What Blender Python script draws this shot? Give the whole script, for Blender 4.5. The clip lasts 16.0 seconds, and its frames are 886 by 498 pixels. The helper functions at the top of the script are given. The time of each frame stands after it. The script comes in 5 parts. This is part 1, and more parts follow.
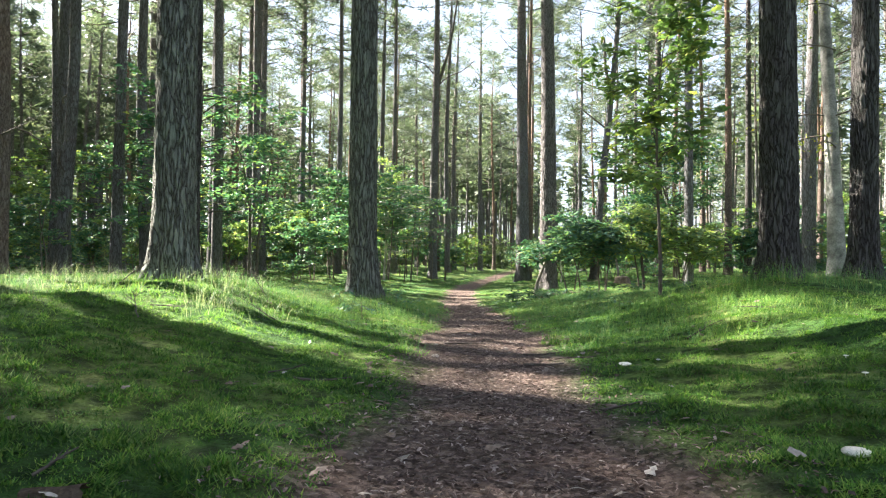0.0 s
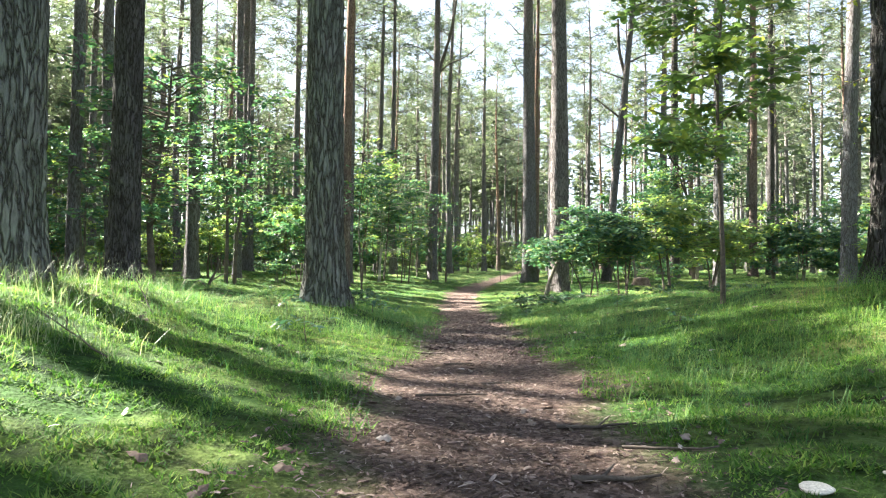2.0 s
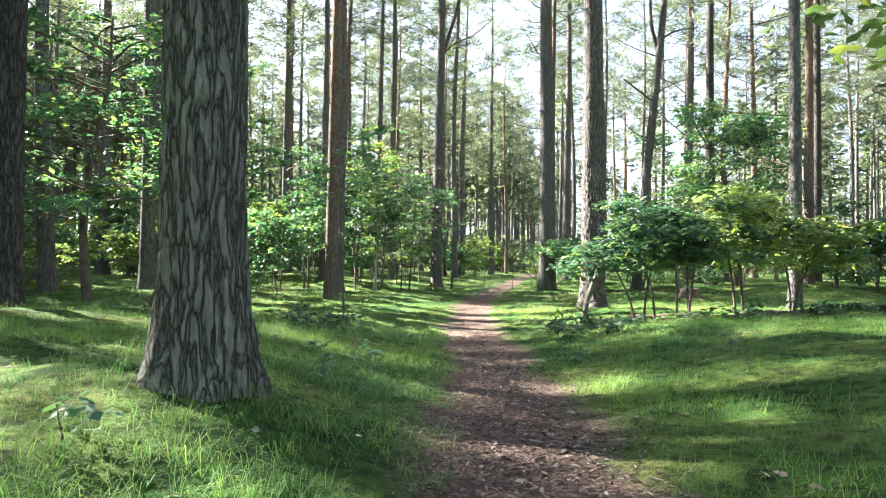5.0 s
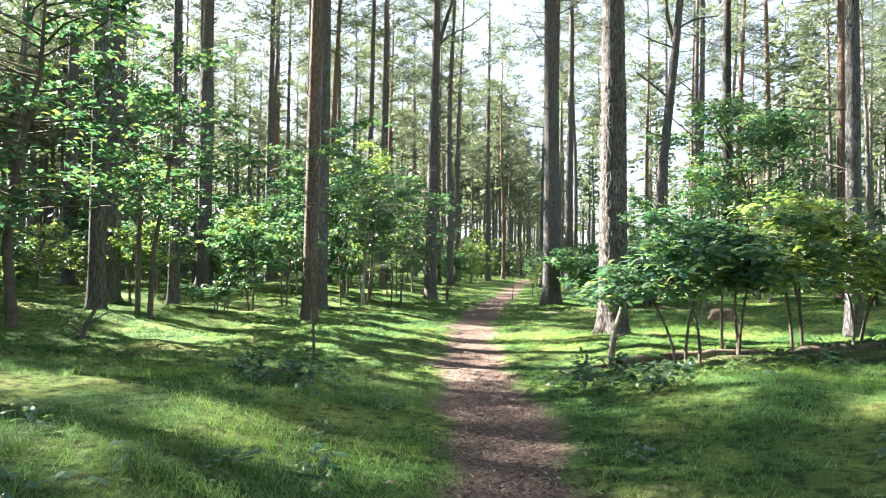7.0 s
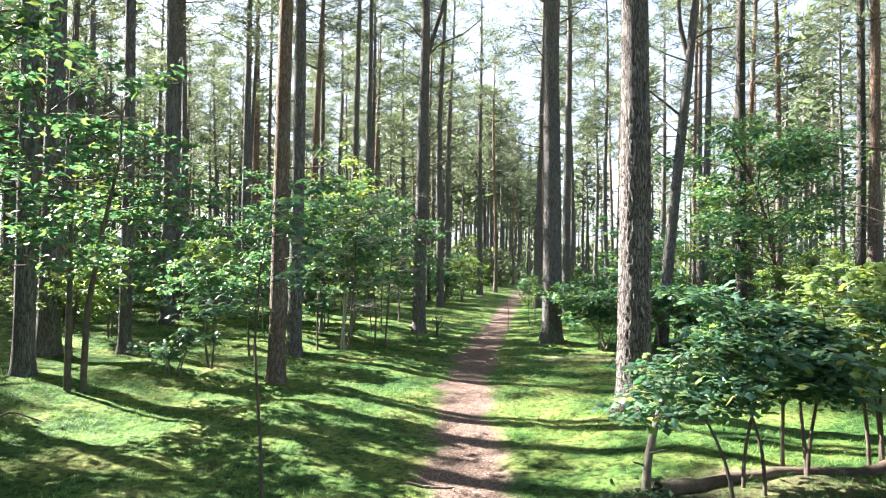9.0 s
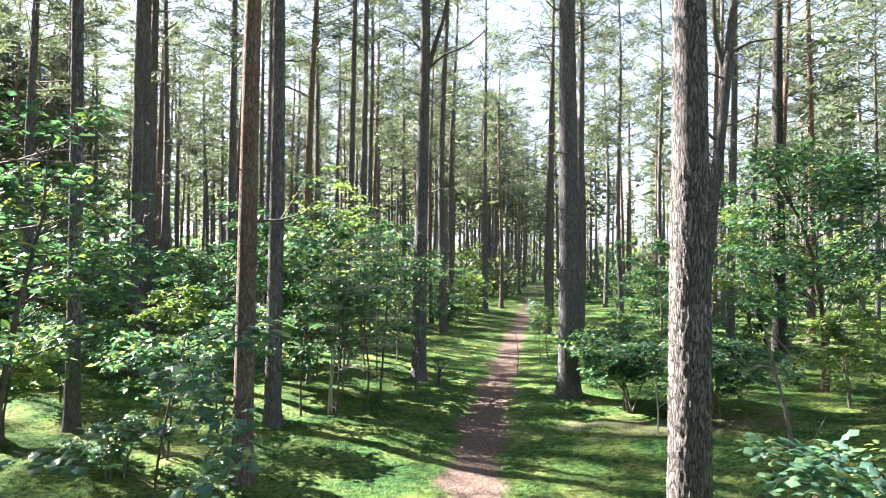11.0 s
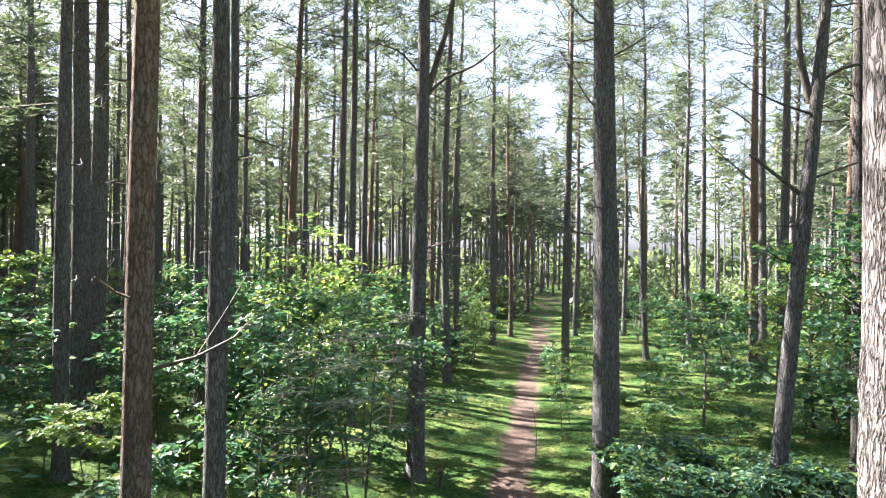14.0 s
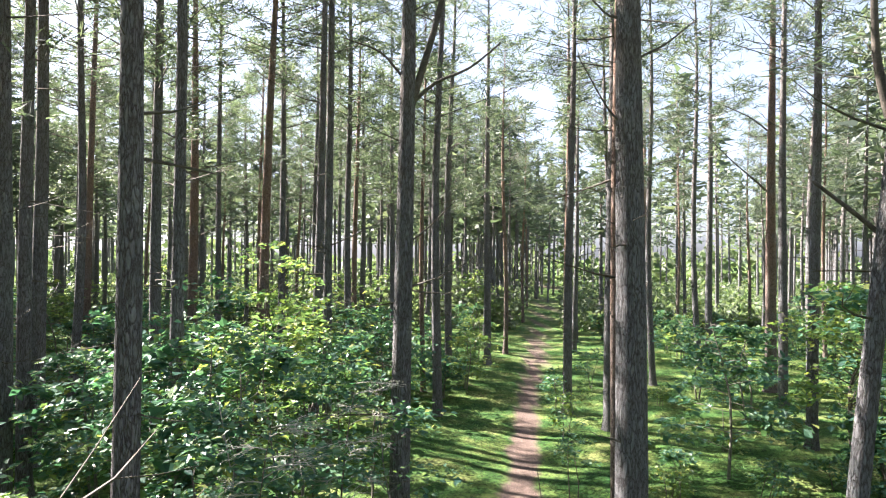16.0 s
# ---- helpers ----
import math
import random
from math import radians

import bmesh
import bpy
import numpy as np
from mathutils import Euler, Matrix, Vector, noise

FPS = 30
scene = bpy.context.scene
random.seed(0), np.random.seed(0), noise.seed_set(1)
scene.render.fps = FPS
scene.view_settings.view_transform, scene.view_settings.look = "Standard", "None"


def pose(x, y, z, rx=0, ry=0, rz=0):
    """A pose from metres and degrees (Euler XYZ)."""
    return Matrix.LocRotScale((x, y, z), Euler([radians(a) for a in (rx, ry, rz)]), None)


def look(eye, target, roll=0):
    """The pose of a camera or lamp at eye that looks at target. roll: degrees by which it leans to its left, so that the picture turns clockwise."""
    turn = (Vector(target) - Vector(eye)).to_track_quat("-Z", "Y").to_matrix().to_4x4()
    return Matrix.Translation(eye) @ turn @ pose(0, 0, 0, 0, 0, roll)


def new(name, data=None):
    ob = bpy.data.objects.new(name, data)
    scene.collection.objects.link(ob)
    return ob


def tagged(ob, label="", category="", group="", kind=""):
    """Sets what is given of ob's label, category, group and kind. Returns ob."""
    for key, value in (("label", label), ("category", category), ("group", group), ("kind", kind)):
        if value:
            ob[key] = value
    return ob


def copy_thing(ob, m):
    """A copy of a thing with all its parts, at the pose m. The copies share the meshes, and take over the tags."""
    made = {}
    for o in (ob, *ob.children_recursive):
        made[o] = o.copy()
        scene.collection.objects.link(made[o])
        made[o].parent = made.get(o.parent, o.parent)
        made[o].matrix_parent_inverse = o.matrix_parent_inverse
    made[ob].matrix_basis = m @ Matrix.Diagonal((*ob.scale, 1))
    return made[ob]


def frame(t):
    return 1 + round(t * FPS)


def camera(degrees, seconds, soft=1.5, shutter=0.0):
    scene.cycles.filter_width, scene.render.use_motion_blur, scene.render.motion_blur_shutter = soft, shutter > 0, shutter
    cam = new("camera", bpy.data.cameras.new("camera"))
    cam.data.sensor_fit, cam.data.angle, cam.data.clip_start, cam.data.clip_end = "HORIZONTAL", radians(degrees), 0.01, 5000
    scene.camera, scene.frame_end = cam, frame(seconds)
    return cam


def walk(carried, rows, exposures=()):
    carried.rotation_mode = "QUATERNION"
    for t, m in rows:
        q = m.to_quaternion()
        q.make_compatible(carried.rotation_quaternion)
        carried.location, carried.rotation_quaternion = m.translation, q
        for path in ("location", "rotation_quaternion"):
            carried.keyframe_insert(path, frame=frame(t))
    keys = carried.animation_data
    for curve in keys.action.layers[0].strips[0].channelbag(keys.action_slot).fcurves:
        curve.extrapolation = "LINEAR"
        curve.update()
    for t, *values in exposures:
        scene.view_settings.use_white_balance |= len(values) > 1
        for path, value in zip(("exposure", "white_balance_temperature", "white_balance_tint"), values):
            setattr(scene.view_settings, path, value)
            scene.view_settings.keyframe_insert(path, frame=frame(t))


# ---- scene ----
cam = camera(66.8, 16.0, soft=1.15)
METRES, EYE, TILT, LEAN, TURN = 22.0, 0.65, 0.0, 0.0, 0.0
EXPOSURE = 3.56
KELVIN = 5720.0
ROWS = [
    (0.0, 0.0, 0.0, 0.0, -0.01, 0.77, -0.52),
    (0.5, 0.0028, 0.0249, -0.0013, 0.08, 0.81, -0.51),
    (1.0, 0.0051, 0.0524, -0.0021, 0.17, 0.82, -0.52),
    (1.5, 0.0061, 0.0811, -0.0027, 0.26, 0.85, -0.5),
    (2.0, 0.0076, 0.1088, -0.0028, 0.34, 0.85, -0.57),
    (2.5, 0.0075, 0.1362, -0.0025, 0.41, 0.85, -0.58),
    (3.0, 0.007, 0.165, -0.0018, 0.49, 0.86, -0.61),
    (3.5, 0.0061, 0.1947, -0.0005, 0.58, 0.86, -0.6),
    (4.0, 0.0051, 0.2244, 0.0013, 0.67, 0.85, -0.6),
    (6.5, 0.0017, 0.3665, 0.0133, 0.55, 1.0, -0.64),
    (7.0, 0.0016, 0.3920, 0.0206, 0.2, 0.97, -0.65),
    (7.5, 0.0016, 0.4180, 0.0332, -0.08, 0.95, -0.62),
    (8.0, 0.0019, 0.4444, 0.0482, -0.26, 0.91, -0.65),
    (8.5, 0.0015, 0.4699, 0.0611, -0.47, 0.87, -0.65),
    (9.0, 0.0014, 0.4967, 0.0747, -0.65, 0.83, -0.68),
    (11.5, 0.0045, 0.646, 0.1519, -0.26, 0.59, -0.51),
    (12.0, 0.0046, 0.6775, 0.1677, -0.21, 0.55, -0.56),
    (12.5, 0.0056, 0.7089, 0.1827, -0.12, 0.52, -0.54),
    (13.0, 0.0066, 0.7413, 0.1977, -0.03, 0.46, -0.53),
    (13.5, 0.0073, 0.7753, 0.2122, 0.03, 0.43, -0.55),
    (14.0, 0.0077, 0.8089, 0.2254, 0.1, 0.4, -0.52),
    (14.5, 0.008, 0.8422, 0.237, 0.1, 0.38, -0.56),
    (15.0, 0.0092, 0.8756, 0.247, -0.12, 0.37, -0.53),
    (15.5, 0.0101, 0.9092, 0.256, -0.35, 0.34, -0.52),
    (16.0, 0.0108, 0.9428, 0.2668, -0.57, 0.32, -0.47),
]
walk(cam, [(t, pose(0, 0, EYE, TILT, LEAN, TURN) @ pose(METRES * x, METRES * y, METRES * z, 90 + pitch, roll, yaw)) for t, x, y, z, yaw, pitch, roll in ROWS],
     exposures=[(0.0, EXPOSURE - 0.26, KELVIN, 12.0), (2.5, EXPOSURE, KELVIN, 12.0), (7.0, EXPOSURE - 0.06, KELVIN, 12.5), (9.0, EXPOSURE - 0.20, KELVIN - 60.0, 14.5), (11.5, EXPOSURE - 0.25, KELVIN - 150.0, 18.0), (16.0, EXPOSURE - 0.45, KELVIN - 150.0, 18.0)])

# ---- world and sun ----
SUN_AHEAD = 29.0      # degrees by which the sun stands ahead of due left of the path
SUN_HIGH = 38.0
to_sun = Vector((-math.cos(radians(SUN_AHEAD)) * math.cos(radians(SUN_HIGH)), math.sin(radians(SUN_AHEAD)) * math.cos(radians(SUN_HIGH)), math.sin(radians(SUN_HIGH))))
world = bpy.data.worlds.new("sky")
scene.world = world
world.use_nodes = True
wn = world.node_tree.nodes
sky = wn.new("ShaderNodeTexSky")
sky.sky_type = "NISHITA"
sky.sun_disc = False
sky.sun_elevation = radians(SUN_HIGH)
sky.sun_rotation = radians(-90.0 + SUN_AHEAD)
sky.dust_density = 2.0
haze = wn.new("ShaderNodeHueSaturation")      # thin milky haze
haze.inputs["Saturation"].default_value = 0.46
world.node_tree.links.new(sky.outputs[0], haze.inputs["Color"])
world.node_tree.links.new(haze.outputs[0], wn["Background"].inputs[0])
wn["Background"].inputs[1].default_value = 0.038
sun = new("sun", bpy.data.lights.new("sun", "SUN"))
sun.data.energy = 5.0
sun.data.angle = radians(0.55)
sun.data.color = (1.0, 0.87, 0.66)
sun.matrix_world = look(to_sun * 60, (0, 0, 0))


# ---- materials ----
def material(name):
    m = bpy.data.materials.new(name)
    m.use_nodes = True
    return m, m.node_tree.nodes, m.node_tree.links, m.node_tree.nodes["Principled BSDF"]


def ramp(nodes, stops, smooth=False):
    r = nodes.new("ShaderNodeValToRGB")
    e = r.color_ramp.elements
    while len(e) < len(stops):
        e.new(0.5)
    for k, (p, c) in zip(e, stops):
        k.position, k.color = p, (*c, 1)
    if smooth:
        r.color_ramp.interpolation = "EASE"
    return r


def noise_tex(nodes, links, scale, detail=4, coords=None, rough=0.55):
    n = nodes.new("ShaderNodeTexNoise")
    n.inputs["Scale"].default_value, n.inputs["Detail"].default_value, n.inputs["Roughness"].default_value = scale, detail, rough
    if coords:
        links.new(coords, n.inputs["Vector"])
    return n


def mix_rgb(nodes, links, fac, a, b, blend="MIX"):
    m = nodes.new("ShaderNodeMix")
    m.data_type, m.blend_type = "RGBA", blend
    for value, sock in ((fac, m.inputs[0]), (a, m.inputs[6]), (b, m.inputs[7])):
        if isinstance(value, (int, float)):
            sock.default_value = value
        elif isinstance(value, tuple):
            sock.default_value = (*value, 1)
        else:
            links.new(value, sock)
    return m.outputs[2]


def leafy(name, stops, clear=0.45, rough=0.42, patch=None, sheen=0.3):
    """Thin leaves: gloss on top, light shining through, colour varied from leaf to leaf."""
    m, n, l, bsdf = material(name)
    geo = n.new("ShaderNodeNewGeometry")
    r = ramp(n, stops)
    l.new(geo.outputs["Random Per Island"], r.inputs[0])
    colour = r.outputs[0]
    if patch:
        tc = n.new("ShaderNodeTexCoord")
        big = noise_tex(n, l, patch[0], 3, tc.outputs["Object"])
        pr = ramp(n, [(0.38, (0, 0, 0)), (0.62, (1, 1, 1))])
        l.new(big.outputs["Fac"], pr.inputs[0])
        colour = mix_rgb(n, l, pr.outputs[0], colour, mix_rgb(n, l, 1.0, colour, patch[1], "MULTIPLY"))
    l.new(colour, bsdf.inputs["Base Color"])
    bsdf.inputs["Roughness"].default_value = rough
    bsdf.inputs["Specular IOR Level"].default_value = sheen
    tr = n.new("ShaderNodeBsdfTranslucent")
    l.new(mix_rgb(n, l, 1.0, colour, (1.28, 1.45, 0.82), "MULTIPLY"), tr.inputs["Color"])
    mx = n.new("ShaderNodeMixShader")
    mx.inputs[0].default_value = clear
    l.new(bsdf.outputs[0], mx.inputs[1])
    l.new(tr.outputs[0], mx.inputs[2])
    l.new(mx.outputs[0], n["Material Output"].inputs["Surface"])
    return m


def bark(name, low, high, lichen, plates=9.0, red_from=7.0, bump=0.9, stretch=0.30, shade=(0.42, 0.37, 0.34)):
    """Pine bark: dark cracks between long plates, greenish lichen at the foot, red and thin higher up."""
    m, n, l, bsdf = material(name)
    tc = n.new("ShaderNodeTexCoord")
    mp = n.new("ShaderNodeMapping")
    mp.inputs["Scale"].default_value = (1, 1, stretch)
    l.new(tc.outputs["Object"], mp.inputs["Vector"])
    warp = noise_tex(n, l, 9.0, 5, mp.outputs[0])
    add = n.new("ShaderNodeVectorMath")
    add.operation = "MULTIPLY_ADD"
    add.inputs[1].default_value = (0.22, 0.22, 0.22)
    l.new(warp.outputs["Color"], add.inputs[0])
    l.new(mp.outputs[0], add.inputs[2])
    cell = n.new("ShaderNodeTexVoronoi")
    cell.feature = "DISTANCE_TO_EDGE"
    cell.inputs["Scale"].default_value = plates
    l.new(add.outputs[0], cell.inputs["Vector"])
    crack = ramp(n, [(0.0, (0, 0, 0)), (0.05, (0.45, 0.45, 0.45)), (0.20, (1, 1, 1))])
    l.new(cell.outputs["Distance"], crack.inputs[0])
    fine = noise_tex(n, l, 46.0, 7, mp.outputs[0], 0.75)
    large = noise_tex(n, l, 1.6, 3, tc.outputs["Object"])
    sep = n.new("ShaderNodeSeparateXYZ")
    l.new(tc.outputs["Object"], sep.inputs[0])
    up = n.new("ShaderNodeMapRange")
    up.inputs["From Min"].default_value, up.inputs["From Max"].default_value = red_from, red_from + 5.0
    l.new(sep.outputs["Z"], up.inputs["Value"])
    colour = mix_rgb(n, l, up.outputs[0], low, high)
    lr = ramp(n, [(0.45, (0, 0, 0)), (0.72, (0.75, 0.75, 0.75))])
    l.new(large.outputs["Fac"], lr.inputs[0])
    colour = mix_rgb(n, l, lr.outputs[0], colour, lichen)
    fr = ramp(n, [(0.3, (0.55, 0.55, 0.55)), (0.7, (1.35, 1.35, 1.35))])
    l.new(fine.outputs["Fac"], fr.inputs[0])
    colour = mix_rgb(n, l, 1.0, colour, fr.outputs[0], "MULTIPLY")
    deep = mix_rgb(n, l, 1.0, colour, shade, "MULTIPLY")
    colour = mix_rgb(n, l, crack.outputs[0], deep, colour)
    l.new(colour, bsdf.inputs["Base Color"])
    bsdf.inputs["Roughness"].default_value = 0.95
    bsdf.inputs["Specular IOR Level"].default_value = 0.15
    hsum = n.new("ShaderNodeMath")
    hsum.operation = "MULTIPLY_ADD"
    hsum.inputs[1].default_value = 0.35
    l.new(fine.outputs["Fac"], hsum.inputs[0])
    l.new(crack.outputs[0], hsum.inputs[2])
    bp = n.new("ShaderNodeBump")
    bp.inputs["Strength"].default_value, bp.inputs["Distance"].default_value = bump, 0.03
    l.new(hsum.outputs[0], bp.inputs["Height"])
    l.new(bp.outputs[0], bsdf.inputs["Normal"])
    return m


def wood(name, dark, light, scale=6.0, rough=0.85):
    m, n, l, bsdf = material(name)
    tc = n.new("ShaderNodeTexCoord")
    a = noise_tex(n, l, scale, 5, tc.outputs["Object"], 0.65)
    r = ramp(n, [(0.3, dark), (0.7, light)])
    l.new(a.outputs["Fac"], r.inputs[0])
    b = noise_tex(n, l, scale * 9, 4, tc.outputs["Object"], 0.7)
    br = ramp(n, [(0.3, (0.6, 0.6, 0.6)), (0.7, (1.3, 1.3, 1.3))])
    l.new(b.outputs["Fac"], br.inputs[0])
    l.new(mix_rgb(n, l, 1.0, r.outputs[0], br.outputs[0], "MULTIPLY"), bsdf.inputs["Base Color"])
    bsdf.inputs["Roughness"].default_value = rough
    bp = n.new("ShaderNodeBump")
    bp.inputs["Strength"].default_value, bp.inputs["Distance"].default_value = 0.6, 0.01
    l.new(b.outputs["Fac"], bp.inputs["Height"])
    l.new(bp.outputs[0], bsdf.inputs["Normal"])
    return m


def chips(name, stops, rough=0.8):
    m, n, l, bsdf = material(name)
    geo = n.new("ShaderNodeNewGeometry")
    r = ramp(n, stops)
    l.new(geo.outputs["Random Per Island"], r.inputs[0])
    tc = n.new("ShaderNodeTexCoord")
    a = noise_tex(n, l, 90.0, 3, tc.outputs["Object"])
    ar = ramp(n, [(0.3, (0.65, 0.65, 0.65)), (0.7, (1.3, 1.3, 1.3))])
    l.new(a.outputs["Fac"], ar.inputs[0])
    l.new(mix_rgb(n, l, 1.0, r.outputs[0], ar.outputs[0], "MULTIPLY"), bsdf.inputs["Base Color"])
    bsdf.inputs["Roughness"].default_value = rough
    return m


def forest_floor():
    """Moss and grass, with the worn path of bark and needle litter where the surface is marked as worn; painted bush
    shade uses the same mark.
    """
    m, n, l, bsdf = material("forest_floor")
    tc = n.new("ShaderNodeTexCoord")
    big = noise_tex(n, l, 0.9, 7, tc.outputs["Object"])
    mid = noise_tex(n, l, 5.5, 6, tc.outputs["Object"], 0.65)
    fine = noise_tex(n, l, 55.0, 6, tc.outputs["Object"], 0.75)
    moss = ramp(n, [(0.28, (0.025, 0.078, 0.018)), (0.45, (0.064, 0.132, 0.030)), (0.58, (0.136, 0.190, 0.050)), (0.74, (0.28, 0.288, 0.11))])
    l.new(big.outputs["Fac"], moss.inputs[0])
    dry = ramp(n, [(0.62, (0, 0, 0)), (0.76, (0.5, 0.5, 0.5))])
    l.new(mid.outputs["Fac"], dry.inputs[0])
    colour = mix_rgb(n, l, dry.outputs[0], moss.outputs[0], (0.11, 0.125, 0.045))
    fr = ramp(n, [(0.25, (0.45, 0.45, 0.45)), (0.75, (1.5, 1.5, 1.5))])
    l.new(fine.outputs["Fac"], fr.inputs[0])
    colour = mix_rgb(n, l, 1.0, colour, fr.outputs[0], "MULTIPLY")
    pits = noise_tex(n, l, 9.0, 3, tc.outputs["Object"], 0.5)
    pr = ramp(n, [(0.36, (0.40, 0.42, 0.42)), (0.56, (1.12, 1.12, 1.05))])
    l.new(pits.outputs["Fac"], pr.inputs[0])
    colour = mix_rgb(n, l, 1.0, colour, pr.outputs[0], "MULTIPLY")
    worn = n.new("ShaderNodeAttribute")
    worn.attribute_name = "worn"
    litter = ramp(n, [(0.3, (0.055, 0.038, 0.032)), (0.5, (0.130, 0.092, 0.075)), (0.7, (0.26, 0.195, 0.165))])
    cell = n.new("ShaderNodeTexVoronoi")
    cell.inputs["Scale"].default_value = 42.0
    l.new(tc.outputs["Object"], cell.inputs["Vector"])
    mixed = n.new("ShaderNodeMath")
    mixed.operation = "MULTIPLY_ADD"
    mixed.inputs[1].default_value = 0.45
    l.new(cell.outputs["Color"], mixed.inputs[0])
    half = n.new("ShaderNodeMath")
    half.operation = "MULTIPLY"
    half.inputs[1].default_value = 0.55
    l.new(fine.outputs["Fac"], half.inputs[0])
    l.new(half.outputs[0], mixed.inputs[2])
    l.new(mixed.outputs[0], litter.inputs[0])
    colour = mix_rgb(n, l, worn.outputs["Fac"], colour, litter.outputs[0])
    l.new(colour, bsdf.inputs["Base Color"])
    bsdf.inputs["Roughness"].default_value = 0.95
    bsdf.inputs["Specular IOR Level"].default_value = 0.15
    bp = n.new("ShaderNodeBump")
    bp.inputs["Strength"].default_value, bp.inputs["Distance"].default_value = 1.0, 0.03
    l.new(mixed.outputs[0], bp.inputs["Height"])
    hum = n.new("ShaderNodeBump")
    hum.inputs["Strength"].default_value, hum.inputs["Distance"].default_value = 0.9, 0.16
    l.new(mid.outputs["Fac"], hum.inputs["Height"])
    flat = n.new("ShaderNodeMath")
    flat.operation = "MULTIPLY_ADD"
    flat.inputs[1].default_value, flat.inputs[2].default_value = -0.85, 0.95
    l.new(worn.outputs["Fac"], flat.inputs[0])
    l.new(flat.outputs[0], hum.inputs["Strength"])
    l.new(bp.outputs[0], hum.inputs["Normal"])
    l.new(hum.outputs[0], bsdf.inputs["Normal"])
    return m


FLOOR = forest_floor()
# one oak leaf twice: shade's blue-green, then sunlight's yellow, put into the colour
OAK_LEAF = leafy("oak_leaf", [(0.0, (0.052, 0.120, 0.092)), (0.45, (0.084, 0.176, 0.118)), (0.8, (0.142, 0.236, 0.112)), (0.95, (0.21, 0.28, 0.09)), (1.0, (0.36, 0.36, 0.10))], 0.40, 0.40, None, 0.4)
OAK_LEAF_SUN_TINT = leafy("oak_leaf_sun_tint", [(0.0, (0.104, 0.170, 0.084)), (0.5, (0.172, 0.248, 0.094)), (0.85, (0.262, 0.320, 0.092)), (1.0, (0.44, 0.42, 0.11))], 0.48, 0.38, None, 0.45)
FAR_BRUSH = leafy("far_leaf", [(0.0, (0.085, 0.118, 0.070)), (0.5, (0.125, 0.155, 0.090)), (1.0, (0.19, 0.21, 0.12))], 0.4, 0.5)
NEEDLES = leafy("pine_needles", [(0.0, (0.082, 0.104, 0.084)), (0.6, (0.125, 0.148, 0.118)), (1.0, (0.18, 0.19, 0.145))], 0.36, 0.5)
GRASS = leafy("grass_blade", [(0.0, (0.054, 0.148, 0.064)), (0.5, (0.112, 0.230, 0.084)), (0.92, (0.180, 0.276, 0.098)), (1.0, (0.28, 0.33, 0.13))], 0.36, 0.62, (0.5, (1.4, 1.2, 0.75)))
MOSS = leafy("moss_sprig", [(0.0, (0.046, 0.122, 0.022)), (0.35, (0.104, 0.225, 0.036)), (0.7, (0.185, 0.315, 0.052)), (1.0, (0.31, 0.40, 0.095))], 0.42, 0.7, (4.0, (0.45, 0.52, 0.55)))
BRAMBLE = leafy("bramble_leaf", [(0.0, (0.028, 0.070, 0.040)), (0.6, (0.050, 0.105, 0.056)), (1.0, (0.085, 0.150, 0.070))], 0.3, 0.3)
STRAW = leafy("dry_grass", [(0.0, (0.10, 0.19, 0.08)), (0.5, (0.22, 0.28, 0.15)), (1.0, (0.44, 0.43, 0.30))], 0.35, 0.5)
BARK_OLD = bark("old_pine_bark", (0.112, 0.104, 0.102), (0.155, 0.13, 0.115), (0.14, 0.148, 0.135), 21.0, 9.0, 1.0, 0.16, (0.30, 0.26, 0.24))
BARK_MOSSY = bark("lichened_pine_bark", (0.20, 0.205, 0.185), (0.20, 0.165, 0.14), (0.25, 0.285, 0.24), 20.0, 9.0, 1.0, 0.16, (0.32, 0.29, 0.27))
BARK = bark("pine_bark", (0.192, 0.188, 0.194), (0.225, 0.196, 0.180), (0.235, 0.242, 0.248), 17.0, 7.0, 0.9, 0.22)
BARK_GREY = bark("grey_pine_bark", (0.225, 0.208, 0.203), (0.23, 0.20, 0.185), (0.25, 0.24, 0.236), 21.0, 9.0, 1.0, 0.19, (0.26, 0.23, 0.22))
BARK_RED = bark("red_pine_bark", (0.195, 0.158, 0.140), (0.28, 0.19, 0.145), (0.22, 0.195, 0.18), 16.0, 3.0, 0.7)
TWIG = wood("twig_bark", (0.055, 0.045, 0.035), (0.15, 0.125, 0.10), 5.0)
STEM = wood("sapling_bark", (0.10, 0.09, 0.07), (0.24, 0.22, 0.18), 7.0)
PALE_STEM = wood("pale_sapling_bark", (0.30, 0.28, 0.24), (0.58, 0.55, 0.48), 9.0)
ROTTEN = wood("rotten_wood", (0.07, 0.045, 0.03), (0.24, 0.185, 0.135), 8.0, 0.95)
BIRCH = wood("birch_bark", (0.06, 0.058, 0.05), (0.48, 0.46, 0.42), 5.0, 0.7)
CHIPS = chips("bark_chips", [(0.0, (0.045, 0.028, 0.022)), (0.45, (0.095, 0.060, 0.048)), (0.8, (0.17, 0.12, 0.10)), (1.0, (0.38, 0.31, 0.27))])
DEAD_LEAF = chips("fallen_leaf", [(0.0, (0.07, 0.045, 0.03)), (0.6, (0.15, 0.10, 0.07)), (0.85, (0.27, 0.22, 0.18)), (1.0, (0.58, 0.54, 0.48))], 0.6)
OLD_LOG = wood("sunken_log", (0.05, 0.038, 0.03), (0.17, 0.13, 0.10), 6.0, 0.95)
CAP = wood("mushroom_cap", (0.62, 0.60, 0.54), (0.85, 0.83, 0.76), 14.0, 0.5)


